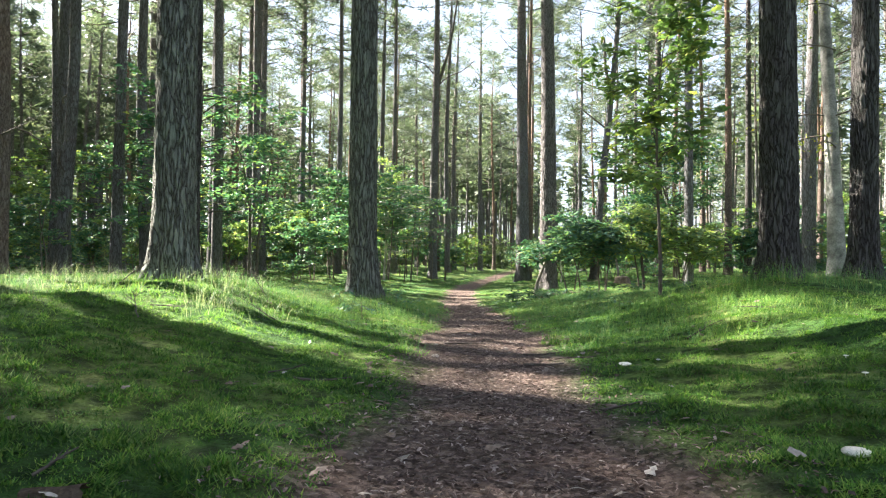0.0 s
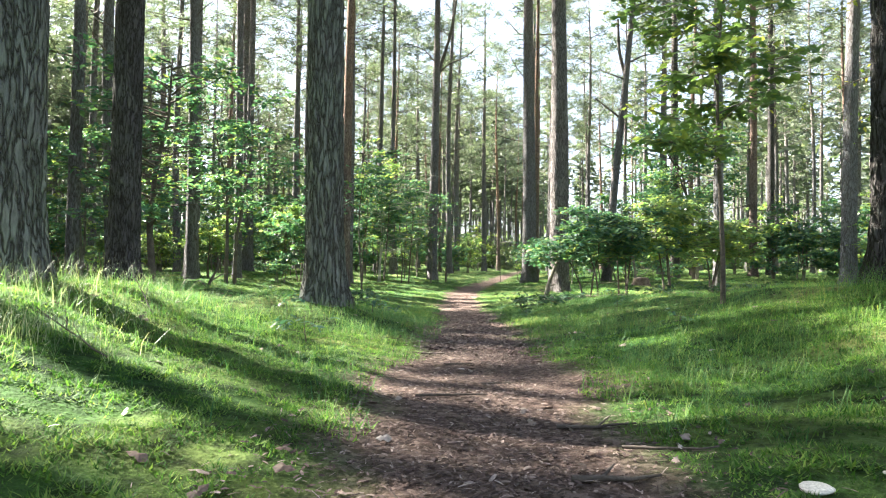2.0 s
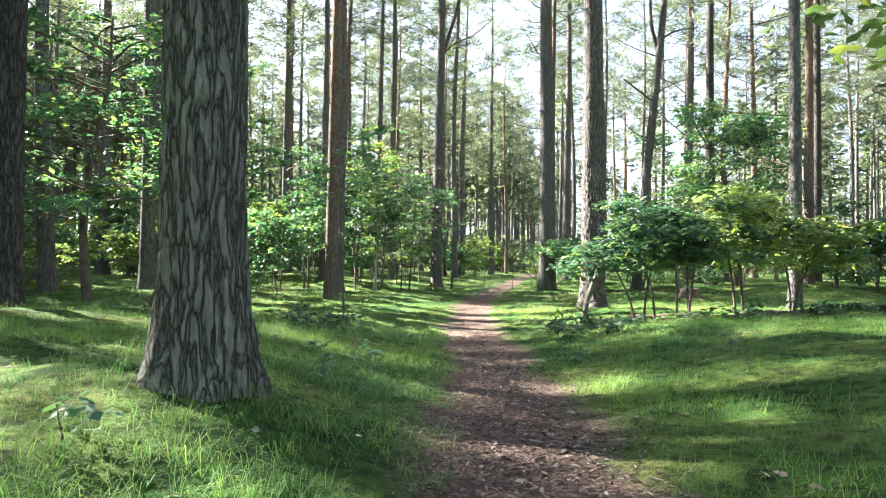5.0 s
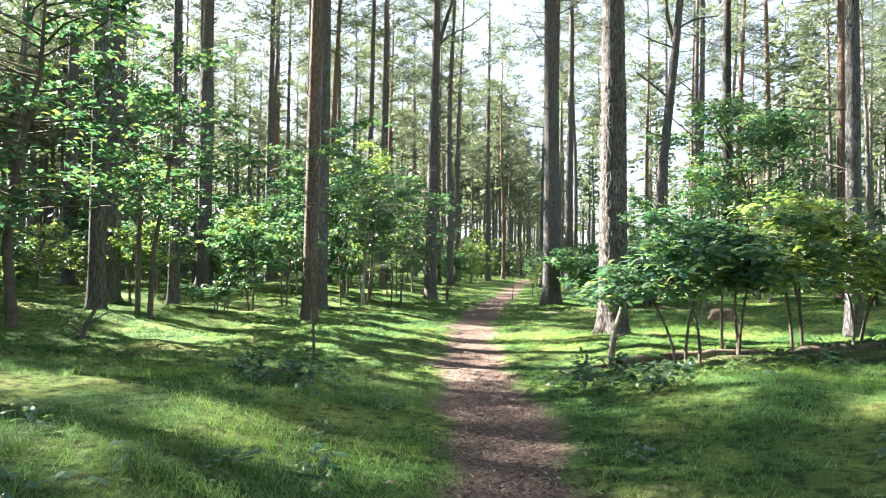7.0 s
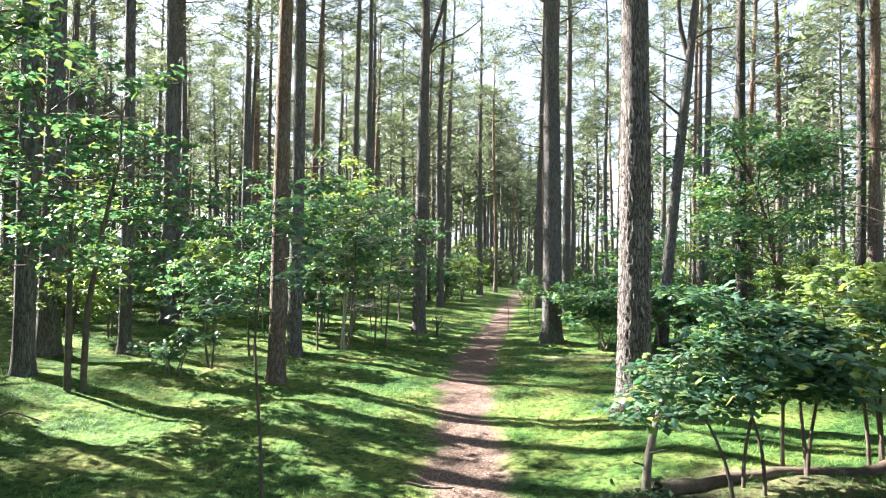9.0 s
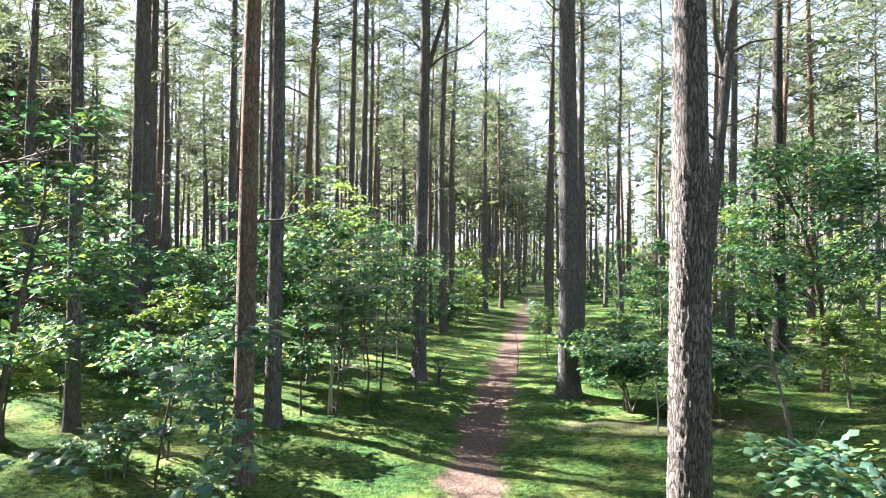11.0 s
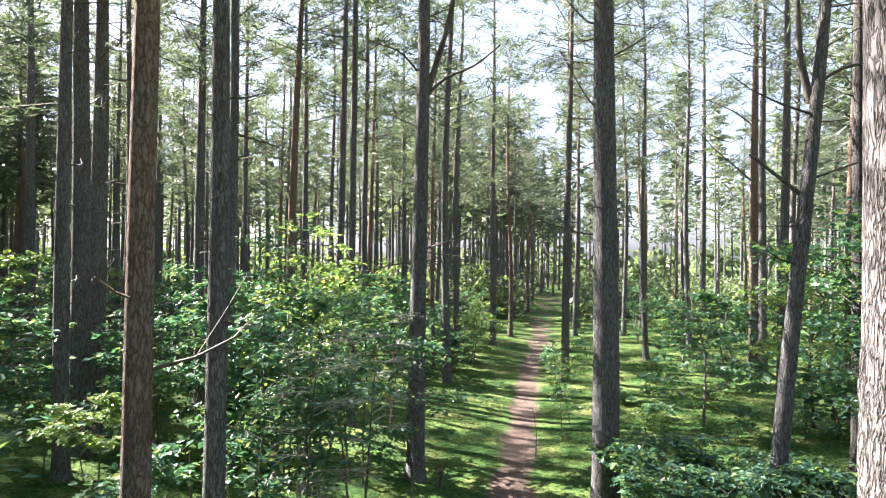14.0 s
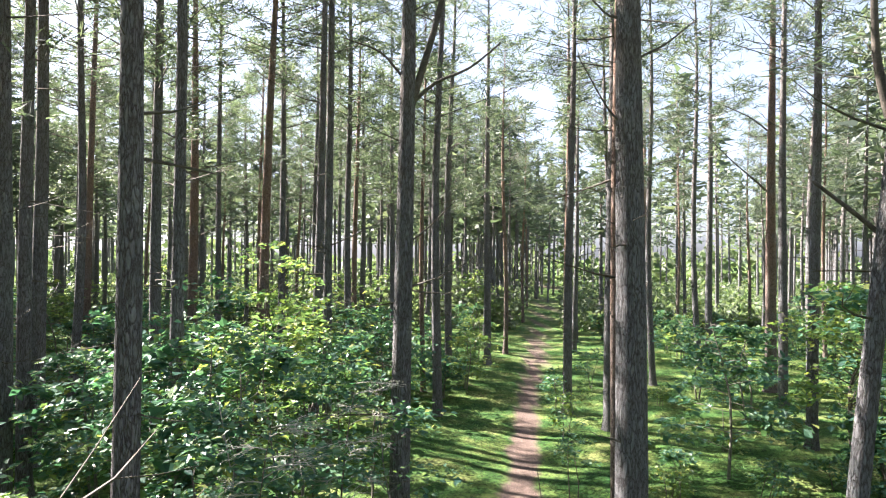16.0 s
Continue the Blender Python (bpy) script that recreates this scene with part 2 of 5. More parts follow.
# ---- mesh tools ----
class Geo:
    """Gathers points and triangles of one mesh."""

    def __init__(self):
        self.v, self.f, self.n = [], [], 0

    def add(self, v, f):
        v, f = np.asarray(v, float).reshape(-1, 3), np.asarray(f, int).reshape(-1, 3)
        self.v.append(v)
        self.f.append(f + self.n)
        self.n += len(v)

    def mesh(self, name, mat, smooth=True):
        v, f = np.concatenate(self.v), np.concatenate(self.f)
        me = bpy.data.meshes.new(name)
        me.vertices.add(len(v))
        me.vertices.foreach_set("co", v.astype(np.float32).ravel())
        me.loops.add(len(f) * 3)
        me.loops.foreach_set("vertex_index", f.astype(np.int32).ravel())
        me.polygons.add(len(f))
        me.polygons.foreach_set("loop_start", np.arange(0, len(f) * 3, 3, dtype=np.int32))
        me.polygons.foreach_set("use_smooth", np.full(len(f), smooth))
        me.update(calc_edges=True)
        me.materials.append(mat)
        return me


def part(name, data, parent, label="", kind=""):
    ob = new(name, data)
    ob.parent = parent
    return tagged(ob, label, kind=kind)


def tube(points, radii, sides=6, close=True):
    """A tapered round limb along points."""
    p, r = np.asarray(points, float), np.asarray(radii, float)
    k = len(p)
    d = np.gradient(p, axis=0)
    d /= np.linalg.norm(d, axis=1)[:, None] + 1e-9
    ref = np.array([1.0, 0, 0]) if abs(d[0, 0]) < 0.8 else np.array([0, 1.0, 0])
    a = np.cross(d, ref)
    a /= np.linalg.norm(a, axis=1)[:, None] + 1e-9
    b = np.cross(d, a)
    ang = np.arange(sides) * 2 * np.pi / sides
    v = p[:, None] + r[:, None, None] * (np.cos(ang)[None, :, None] * a[:, None] + np.sin(ang)[None, :, None] * b[:, None])
    i, j = np.meshgrid(np.arange(k - 1), np.arange(sides), indexing="ij")
    q0, q1 = i * sides + j, i * sides + (j + 1) % sides
    f = np.concatenate([np.stack([q0, q0 + sides, q1], -1).reshape(-1, 3), np.stack([q1, q0 + sides, q1 + sides], -1).reshape(-1, 3)])
    v = v.reshape(-1, 3)
    if close:
        v = np.concatenate([v, p[-1:] + d[-1:] * r[-1]])
        last = (k - 1) * sides
        f = np.concatenate([f, np.stack([last + np.arange(sides), np.full(sides, len(v) - 1), last + (np.arange(sides) + 1) % sides], -1)])
    return v, f


def spread(template, tris, pos, way, up, scale):
    """One copy of a small template (x along way, z along up) at each place."""
    way = way / (np.linalg.norm(way, axis=1)[:, None] + 1e-9)
    side = np.cross(up, way)
    side /= np.linalg.norm(side, axis=1)[:, None] + 1e-9
    top = np.cross(way, side)
    t = np.asarray(template, float)
    scale = np.asarray(scale, float).reshape(len(pos), 1, -1)
    v = pos[:, None] + scale * (t[None, :, 0:1] * way[:, None] + t[None, :, 1:2] * side[:, None] + t[None, :, 2:3] * top[:, None])
    f = np.asarray(tris)[None] + (np.arange(len(pos)) * len(t))[:, None, None]
    return v.reshape(-1, 3), f.reshape(-1, 3)


# an oak leaf with lobes, folded along its rib
LEAF = [(0, 0, 0), (0.55, 0, 0.07), (1.0, 0, -0.08), (0.30, 0.20, 0.0), (0.44, 0.12, 0.02), (0.72, 0.30, -0.03), (0.30, -0.20, 0.0), (0.44, -0.12, 0.02), (0.72, -0.30, -0.03)]
LEAF_F = [(0, 1, 3), (3, 1, 4), (4, 1, 5), (5, 1, 2), (0, 6, 1), (6, 7, 1), (7, 8, 1), (8, 2, 1)]
FAR_LEAF = [(0, 0, 0), (0.5, 0.33, 0.07), (1.0, 0, -0.08), (0.5, -0.33, 0.07)]
FAR_LEAF_F = [(0, 2, 1), (0, 3, 2)]
SMALL_LEAF = [(0, 0, 0), (0.45, 0.26, 0.03), (1.0, 0, -0.08), (0.45, -0.26, 0.03), (0.5, 0, 0.09)]
SMALL_LEAF_F = [(0, 4, 1), (1, 4, 2), (0, 3, 4), (3, 2, 4)]


# ---- lie of the land ----
PATH_Y = [-60, 0, 5, 10, 15, 20, 25, 30, 35, 42, 48, 55, 63, 77, 93, 140, 300]
PATH_X = [-1.0, 0.15, 0.33, 0.52, 0.58, 0.47, 0.65, 1.15, 1.9, 3.0, 3.9, 5.0, 6.5, 8.7, 11.6, 20, 50]
LOW_Y = [-60, 3, 6, 10, 15, 20, 30, 40, 60, 100, 300]
LOW_Z = [0.05, -0.02, -0.08, -0.25, -0.5, -0.70, -0.62, -0.66, -0.62, -0.8, -0.8]
BANK_Y = [-60, 5, 9, 13, 18, 25, 300]
BANK_H = [0.26, 0.28, 0.38, 0.36, 0.20, 0.12, 0.10]


MOUNDS = [(-1.2, 9.5, 0.17, 0.9), (-2.74, 6.83, 0.12, 1.1), (4.3, 8.4, 0.16, 1.5), (-4.95, 12.97, 0.08, 1.0), (3.55, 22.6, 0.06, 0.9), (-2.4, 5.6, 0.06, 0.6), (-1.6, 29.0, 0.08, 1.0)]      # swellings at the feet of trees


def soft_interp(y, ys, zs):
    return (np.interp(y - 1.5, ys, zs) + np.interp(y, ys, zs) + np.interp(y + 1.5, ys, zs)) / 3


def path_x(y):
    return soft_interp(np.asarray(y, float), PATH_Y, PATH_X)


def waves(x, y, seed):
    """Smooth, uneven hummocks between about -1 and 1."""
    g = np.random.RandomState(seed)
    out = 0
    for k in range(9):
        a, w, ph = g.uniform(0, 2 * np.pi), g.uniform(0.6, 1.7), g.uniform(0, 6.3)
        out = out + np.sin((x * np.cos(a) + y * np.sin(a)) * w + ph + 0.7 * np.sin((x * np.sin(a) - y * np.cos(a)) * w * 0.7 + ph))
    return out / 4.0


def half_width(y):
    return 0.50 + 0.06 * np.sin(y * 1.3) + 0.05 * np.sin(y * 3.1 + 1) + np.interp(y, [0, 4, 12, 17, 300], [0.08, 0.06, 0, 0.05, 0.08])


def land(x, y):
    x, y = np.asarray(x, float), np.asarray(y, float)
    dx = x - path_x(y)
    a = np.abs(dx)
    s = np.clip((a - 0.45) / np.where(dx < 0, 2.6, 2.8), 0, 1)
    s = s * s * (3 - 2 * s)
    edge = np.clip((a - 0.42) / 0.3, 0, 1)
    z = soft_interp(y, LOW_Y, LOW_Z) + s * soft_interp(y, BANK_Y, BANK_H)
    z = z + 0.045 * np.clip(a - 2.5, 0, 9) * np.interp(y, [0, 9, 16, 60, 120], [0.3, 0.5, 1, 0.8, 0.3])
    z = z + edge * (0.04 + 0.018 * waves(x * 9, y * 9, 6) + 0.03 * s * waves(x * 4.2, y * 4.2, 7) + 0.05 * s * waves(x * 2.3, y * 2.3, 3) + 0.06 * s * waves(x * 0.8, y * 0.8, 4))
    for mx, my, mh, mr in MOUNDS:
        z = z + edge * mh * np.exp(-((x - mx) ** 2 + (y - my) ** 2) / mr ** 2)
    return z + (1 - edge) * 0.012 * waves(x * 5, y * 5, 5)


def land1(x, y):
    return float(land(np.array([x]), np.array([y]))[0])


def axis(lo, hi, step, far, grow=1.22):
    mid = list(np.arange(lo, hi + 1e-6, step))
    d, a, b = step, lo, hi
    while a > -far or b < far:
        d *= grow
        a, b = a - d, b + d
        mid = [a] + mid + [b]
    return np.array(mid)


gx, gy = axis(-7, 8, 0.13, 500), axis(-2, 46, 0.15, 600)
X, Y = np.meshgrid(gx, gy)
Z = land(X, Y)
nx = len(gx)
i, j = np.meshgrid(np.arange(len(gy) - 1), np.arange(nx - 1), indexing="ij")
q = (i * nx + j).ravel()
g = Geo()
g.add(np.stack([X, Y, Z], -1), np.concatenate([np.stack([q, q + 1, q + nx], -1), np.stack([q + 1, q + nx + 1, q + nx], -1)]))
ground_mesh = g.mesh("ground", FLOOR)
rough_edge = 0.13 * waves(X.ravel() * 4.5, Y.ravel() * 4.5, 8)
far_in = np.abs(X - path_x(Y)).ravel() - half_width(Y.ravel()) + rough_edge
att = ground_mesh.attributes.new("worn", "FLOAT", "POINT")
worn_and_shade = np.clip(0.5 - far_in / 0.22, 0, 1)
for sx, sy, sw, sd in ((5.2, 18.8, 2.9, 0.9), (6.2, 29.8, 2.8, 1.3)):       # bare dark soil round the log; under the bushes, shade painted as brown
    r2 = ((X.ravel() - sx) / sw) ** 2 + ((Y.ravel() - sy) / sd) ** 2
    worn_and_shade = np.maximum(worn_and_shade, np.clip(1.1 - r2 + 0.5 * waves(X.ravel() * 2.2, Y.ravel() * 2.2, 15), 0, 0.5))
att.data.foreach_set("value", worn_and_shade.astype(np.float32))
ground = tagged(new("ground", ground_mesh), "mossy green forest floor with a worn brown footpath", "ground", kind="structure")


# ---- pine trees ----
def trunk_line(height, lean, bend, seed):
    g = np.random.RandomState(seed)
    h = np.concatenate([[-0.15, 0, 0.12, 0.3, 0.6, 1.0, 1.6], np.linspace(2.4, height, 22)])
    wob = bend * (np.sin(h * 0.33 + g.uniform(0, 6)) - np.sin(g.uniform(0, 6)) * 0)
    wob2 = bend * np.sin(h * 0.27 + g.uniform(0, 6))
    wob, wob2 = wob - np.interp(0, h, wob), wob2 - np.interp(0, h, wob2)
    return np.stack([lean[0] * h + wob, lean[1] * h + wob2, h], -1)


def trunk_radius(h, r, height):
    return r * (np.clip(1.04 - h / height, 0.02, 1) ** 0.62) + r * 0.38 * np.exp(-np.clip(h, 0, None) / 0.28)


def trunk_mesh(r, height, lean, bend, seed, mat, fine=False, sides=14):
    line = trunk_line(height, lean, bend, seed)
    if not fine:
        g = Geo()
        k = line if sides > 10 else np.concatenate([line[1:7:2], line[7::2], line[-1:]])
        g.add(*tube(k, trunk_radius(k[:, 2], r, height), sides))
        return g.mesh("trunk", mat), line
    # close trunks: bark plates with deep cracks, as real relief
    h = np.concatenate([np.linspace(-0.15, 5.2, 190), np.linspace(5.4, height, 30)])
    c = np.stack([np.interp(h, line[:, 2], line[:, k]) for k in range(3)], -1)
    sides = 76
    ang = np.arange(sides) * 2 * np.pi / sides
    rad = trunk_radius(h, r, height)
    g = np.random.RandomState(seed)
    lob = 1 + np.exp(-np.clip(h, 0, None) / 0.35)[:, None] * 0.16 * (np.sin(3 * ang + g.uniform(0, 6)) + 0.7 * np.sin(5 * ang + g.uniform(0, 6)))[None]
    R = rad[:, None] * lob
    A, Hh = np.meshgrid(ang, h)
    off = g.uniform(0, 50)
    relief = np.zeros_like(R)
    for a in range(R.shape[0]):
        if h[a] > 5.3:
            continue
        for b in range(sides):
            x, y, z = math.cos(ang[b]) * r, math.sin(ang[b]) * r, h[a]
            w = 0.075 * noise.noise(Vector((x * 9 + off, y * 9, z * 2.5)))
            d = noise.voronoi(Vector(((x + w) * 19 + off, (y + w) * 19, (z + w * 5) * 2.9)))[0]
            relief[a, b] = min(1.0, (d[1] - d[0]) * 2.6) + 0.25 * noise.noise(Vector((x * 40, y * 40 + off, z * 14)))
    R = R + (relief - 0.75) * 0.014 * (r / 0.21)
    v = np.stack([c[:, 0:1] + R * np.cos(A), c[:, 1:2] + R * np.sin(A), np.broadcast_to(c[:, 2:3], R.shape)], -1).reshape(-1, 3)
    i, j = np.meshgrid(np.arange(len(h) - 1), np.arange(sides), indexing="ij")
    q0, q1 = i * sides + j, i * sides + (j + 1) % sides
    f = np.concatenate([np.stack([q0, q1, q0 + sides], -1).reshape(-1, 3), np.stack([q1, q1 + sides, q0 + sides], -1).reshape(-1, 3)])
    g2 = Geo()
    g2.add(v, f)
    return g2.mesh("trunk", mat), line


def pine_limbs(line, r, height, seed, dead_from, crown_from, dead=26, live=34):
    """Bare grey snags below, needled limbs above; returns both meshes."""
    g = np.random.RandomState(seed)
    at = lambda h: np.array([np.interp(h, line[:, 2], line[:, k]) for k in range(3)])
    twigs = Geo()
    tips = []
    for k in range(dead):
        h = g.uniform(dead_from, crown_from + 2)
        a, long = g.uniform(0, 6.3), g.choice([0.25, 0.5, 1.0, 1.8], p=[0.3, 0.25, 0.25, 0.2]) * g.uniform(0.7, 1.3)
        rise = g.uniform(-0.25, 0.45)
        o = at(h)
        s = np.linspace(0, 1, 4)
        pts = o + np.stack([np.cos(a + 0.4 * s) * s * long, np.sin(a + 0.4 * s) * s * long, rise * s * long + 0.12 * long * s * s * g.uniform(-1, 2)], -1)
        twigs.add(*tube(pts, np.interp(s, [0, 1], [0.012 + 0.010 * long, 0.005]), 3))
        if long > 0.9:
            for t in range(2):
                m = pts[1 + t]
                d = (pts[-1] - pts[0]) * g.uniform(0.2, 0.4) + g.normal(0, 0.18, 3) * long
                twigs.add(*tube([m, m + d * 0.5, m + d + (0, 0, 0.05)], [0.009, 0.007, 0.004], 3))
    for k in range(live):
        u = (k + g.uniform(0, 1)) / live
        h = crown_from + (height - crown_from) * u
        a = g.uniform(0, 6.3)
        long = (3.1 * (1 - u) ** 0.6 + 0.6) * g.uniform(0.6, 1.15)
        o = at(min(h, height - 0.1))
        s = np.linspace(0, 1, 4)
        pts = o + np.stack([np.cos(a) * s * long, np.sin(a) * s * long, (0.1 + 0.5 * u) * s * long + 0.15 * long * s * s], -1)
        twigs.add(*tube(pts[[0, 3]], [0.028, 0.008], 3, False))
        for t in range(3):
            m = pts[0] + (pts[-1] - pts[0]) * g.uniform(0.35, 1.05)
            tips.append(m + g.normal(0, 0.34, 3) * (1, 1, 0.45))
    tips = np.array(tips)
    # each tip: flat sprays of needle bunches
    n = 32
    pos = np.repeat(tips, n, 0) + g.normal(0, 0.24, (len(tips) * n, 3)) * (1, 1, 0.35)
    way = g.normal(0, 1, pos.shape) * (1, 1, 0.5) + (0, 0, 0.25)
    v, f = spread([(0, -0.052, 0), (0.1, 0.052, 0), (1, 0, 0)], [(0, 1, 2)], pos, way, g.normal(0, 1, pos.shape), g.uniform(0.28, 0.66, len(pos)))
    c = Geo()
    c.add(v, f)
    return twigs.mesh("branches", TWIG), c.mesh("crown", NEEDLES, False)


def pine(x, y, r, lean=(0, 0), bend=0.05, seed=1, height=22.0, mat=None, fine=False, dead_from=3.0, crown_from=10.5, label="", dead=26, live=34, sides=14):
    mat = mat or BARK
    ob = new("pine_tree")
    tagged(ob, label or "tall pine with grey-brown furrowed bark and dead snags", "pine tree", "pines of the wood")
    tm, line = trunk_mesh(r, height, lean, bend, seed, mat, fine, sides)
    part("trunk", tm, ob)
    bm, cm = pine_limbs(line, r, height, seed + 900, dead_from, crown_from, dead, live)
    part("deadwood", bm, ob, "bare dead snags and limbs", "stuff")
    part("crown", cm, ob, "thin green pine needles", "stuff")
    ob.matrix_basis = pose(x, y, land1(x, y))
    return ob


# trees beside the path: place, radius, lean east, lean ahead, detail
OLD = "stout old pine with deeply furrowed grey bark"
SLIM = "slender pine with grey-brown scaly bark"
RED = "slender pine with reddish scaly bark"
NEAR = [
    (-2.74, 6.83, 0.205, 0.012, 0.0, BARK_MOSSY, True, OLD + " on a mossy bank"),
    (-1.14, 9.5, 0.20, 0.004, 0.0, BARK_MOSSY, True, "stout furrowed old pine with green lichen at the foot"),
    (-4.95, 12.97, 0.225, 0.018, 0.0, BARK_OLD, True, OLD + ", dark in the shade"),
    (4.18, 8.35, 0.225, -0.01, 0.0, BARK_OLD, True, OLD + " behind a grass tuft"),
    (5.45, 8.7, 0.165, 0.0, 0.0, BARK_OLD, True, "pine with sunlit furrowed bark beside a birch"),
    (3.57, 22.8, 0.295, -0.012, 0.0, BARK_GREY, True, "stout old pine with furrowed bark above a low oak bush"),
]
for k, (x, y, r, lx, ly, mat, fine, label) in enumerate(NEAR):
    pine(x, y, r, (lx, ly), 0.03, 40 + k, 24.0, mat, fine, 9.0 if y > 20 else 4.5, 14.0, label, 14)
MIDDLE = [
    (-10.07, 20.65, 0.175, 0.01, BARK), (-9.37, 27.41, 0.26, 0.012, BARK), (3.95, 33.4, 0.32, -0.006, BARK), (-0.55, 36.0, 0.245, 0.006, BARK),
    (7.9, 21.6, 0.145, 0.004, BARK), (13.27, 24.4, 0.24, 0.02, BARK), (-3.38, 25.5, 0.18, 0.022, BARK_RED), (-3.85, 29.6, 0.195, 0.0, BARK),
    (-10.16, 36.9, 0.29, -0.006, BARK), (-10.7, 38.8, 0.2, 0.0, BARK), (7.2, 47.5, 0.24, 0.0, BARK), (4.9, 38.0, 0.13, 0.0, BARK_RED),
    (11.64, 36.3, 0.23, 0.0, BARK_OLD), (15.6, 50.3, 0.21, 0.0, BARK), (17.2, 37.9, 0.2, 0.0, BARK_OLD), (13.4, 44.1, 0.2, 0.006, BARK),
    (16.6, 53.4, 0.28, 0.0, BARK_RED), (19.1, 67.0, 0.25, 0.0, BARK), (21.4, 89.0, 0.3, 0.0, BARK_RED), (7.9, 60.0, 0.18, 0.0, BARK_RED),
    (3.5, 63.0, 0.23, -0.004, BARK), (-6.8, 47.7, 0.22, 0.032, BARK_RED), (-4.6, 47.5, 0.2, 0.02, BARK), (-21.0, 52.2, 0.29, -0.01, BARK),
    (-5.6, 35.9, 0.165, 0.0, BARK), (-11.2, 56.2, 0.175, 0.0, BARK), (-16.5, 53.0, 0.2, 0.02, BARK_RED), (-16.9, 38.8, 0.3, 0.0, BARK),
    (-11.0, 51.9, 0.24, 0.0, BARK_RED), (-12.1, 41.7, 0.24, 0.0, BARK), (-9.3, 34.5, 0.2, 0.0, BARK), (-3.0, 41.0, 0.15, 0.0, BARK),
    (-5.9, 15.2, 0.19, 0.012, BARK_OLD), (6.1, 50.5, 0.2, 0.01, BARK), (-8.34, 24.74, 0.2, 0.0, BARK), (-7.97, 28.4, 0.16, 0.0, BARK),
]
for k, (x, y, r, lx, mat) in enumerate(MIDDLE):
    pine(x, y, r, (lx, 0.0), 0.03, 70 + k, 23.0 + 2.0 * ((k * 7) % 3) / 2, mat, False, 3.0, 14.5, RED if mat is BARK_RED else SLIM, 26, 58 if x < 0 and 25 < y + 0.55 * x < 37 else 28)

# one pine leans and forks; sunlit
pine(7.2, 32.1, 0.185, (0.08, 0.0), 0.06, 131, 20.0, BARK, False, 4.0, 11.0, "leaning grey pine with a few stout bare limbs")

# the rest of the wood: a few kinds, repeated
PLACED = [(t[0], t[1]) for t in NEAR + MIDDLE] + [(7.4, 32.1)]
kinds = []
for k in range(7):
    kinds.append(pine(-30 - 3.1 * k, -14.0 - k * 1.7, 0.15 + 0.02 * (k % 4), (0.012 * (k % 3 - 1), 0.008 * (k % 2)), 0.10, 200 + k, 20.0 + (k % 3) * 1.3,
                      (BARK, BARK_RED, BARK, BARK, BARK_RED, BARK, BARK)[k], False, 2.5, 9.0 + (k % 3) * 1.0, RED if k in (1, 4) else SLIM, 15, 34, 9))
rng = np.random.RandomState(12)
taken = list(PLACED)


def free_spot(x, y, gap):
    return all((x - a) ** 2 + (y - b) ** 2 > gap * gap for a, b in taken)


def stand(x, y):
    """Where a spot lies across the sun's way: how far up the path its shade falls."""
    return y + math.tan(radians(SUN_AHEAD)) * x


# full-crowned pines that stay out of view, added only to cast shade
dense = [pine(-36.0 - 3.0 * k, -24.0, 0.19, (0.01 * k, 0.0), 0.08, 240 + k, 21.0, BARK, False, 3.0, 8.6, "pine with a full dense crown, added out of view for shade", 14, 78, 9) for k in range(2)]


turns = np.random.RandomState(5)


def plant(x, y, low=0.9, high=1.12, which=kinds):
    taken.append((x, y))
    copy_thing(which[turns.randint(len(which))], pose(x, y, land1(x, y), 0, 0, turns.uniform(0, 360)) @ Matrix.Scale(turns.uniform(low, high), 4))


for trial in range(9000):       # close stands added towards the sun, mostly out of view, to shade the start of the path and the stretch before the open moss
    x, y = rng.uniform(-32, -8.5), rng.uniform(-10.0, 40.0)
    s = stand(x, y)
    beside = -x > 0.64 * y + 1.0
    if x > -13.5 and (-11 < s < 3.6 or 10.3 < s < 17.5) and beside and free_spot(x, y, 2.5):
        plant(x, y, 0.98, 1.12, dense)
    elif x < -15.5 and -10 < s < 2.2 and beside and free_spot(x, y, 2.7):
        plant(x, y, 0.8, 1.0, dense)
    elif 9.6 < s < 16.2 and x < (-13.5 if s < 11.5 else -10.5) and free_spot(x, y, 3.6 if beside else 4.2):
        plant(x, y)
    elif -13.5 < x < -10 and (17.0 < s < 21.0 or 27.6 < s < 31) and free_spot(x, y, 3.0):
        plant(x, y)
# single pines placed by hand to keep sun off chosen spots of ground
for x, y, which in ((-14.4, 14.3, 1), (-18.4, 19.4, 0), (-12.6, 22.4, 2), (-11.4, 20.0, 5), (-10.4, 23.6, 6), (-9.6, 8.8, 8), (-11.4, 11.0, 7), (-9.3, 14.0, 1), (-9.0, 43.2, 2), (-13.6, 46.4, 5)):
    taken.append((x, y))
    copy_thing((kinds + dense)[which], pose(x, y, land1(x, y), 0, 0, 70 * which) @ Matrix.Scale(1.08, 4))
for trial in range(700):        # more pines added to shade the ground beyond the low bushes
    x, y = rng.uniform(-17, -3), rng.uniform(38, 60)
    if 37 < stand(x, y) < 51 and free_spot(x, y, 4.6):
        plant(x, y)
for x, y, k in ((1.2, 70.0, 3), (4.4, 78.0, 0), (3.0, 88.0, 5), (7.6, 96.0, 2), (5.6, 104.0, 6), (12.6, 112.0, 1), (9.3, 90.5, 4), (1.0, 98.0, 2), (5.1, 67.5, 1)):
    taken.append((x, y))
    copy_thing(kinds[k], pose(x, y, land1(x, y), 0, 0, 50 * k + x) @ Matrix.Scale(1.0, 4))
count = 0
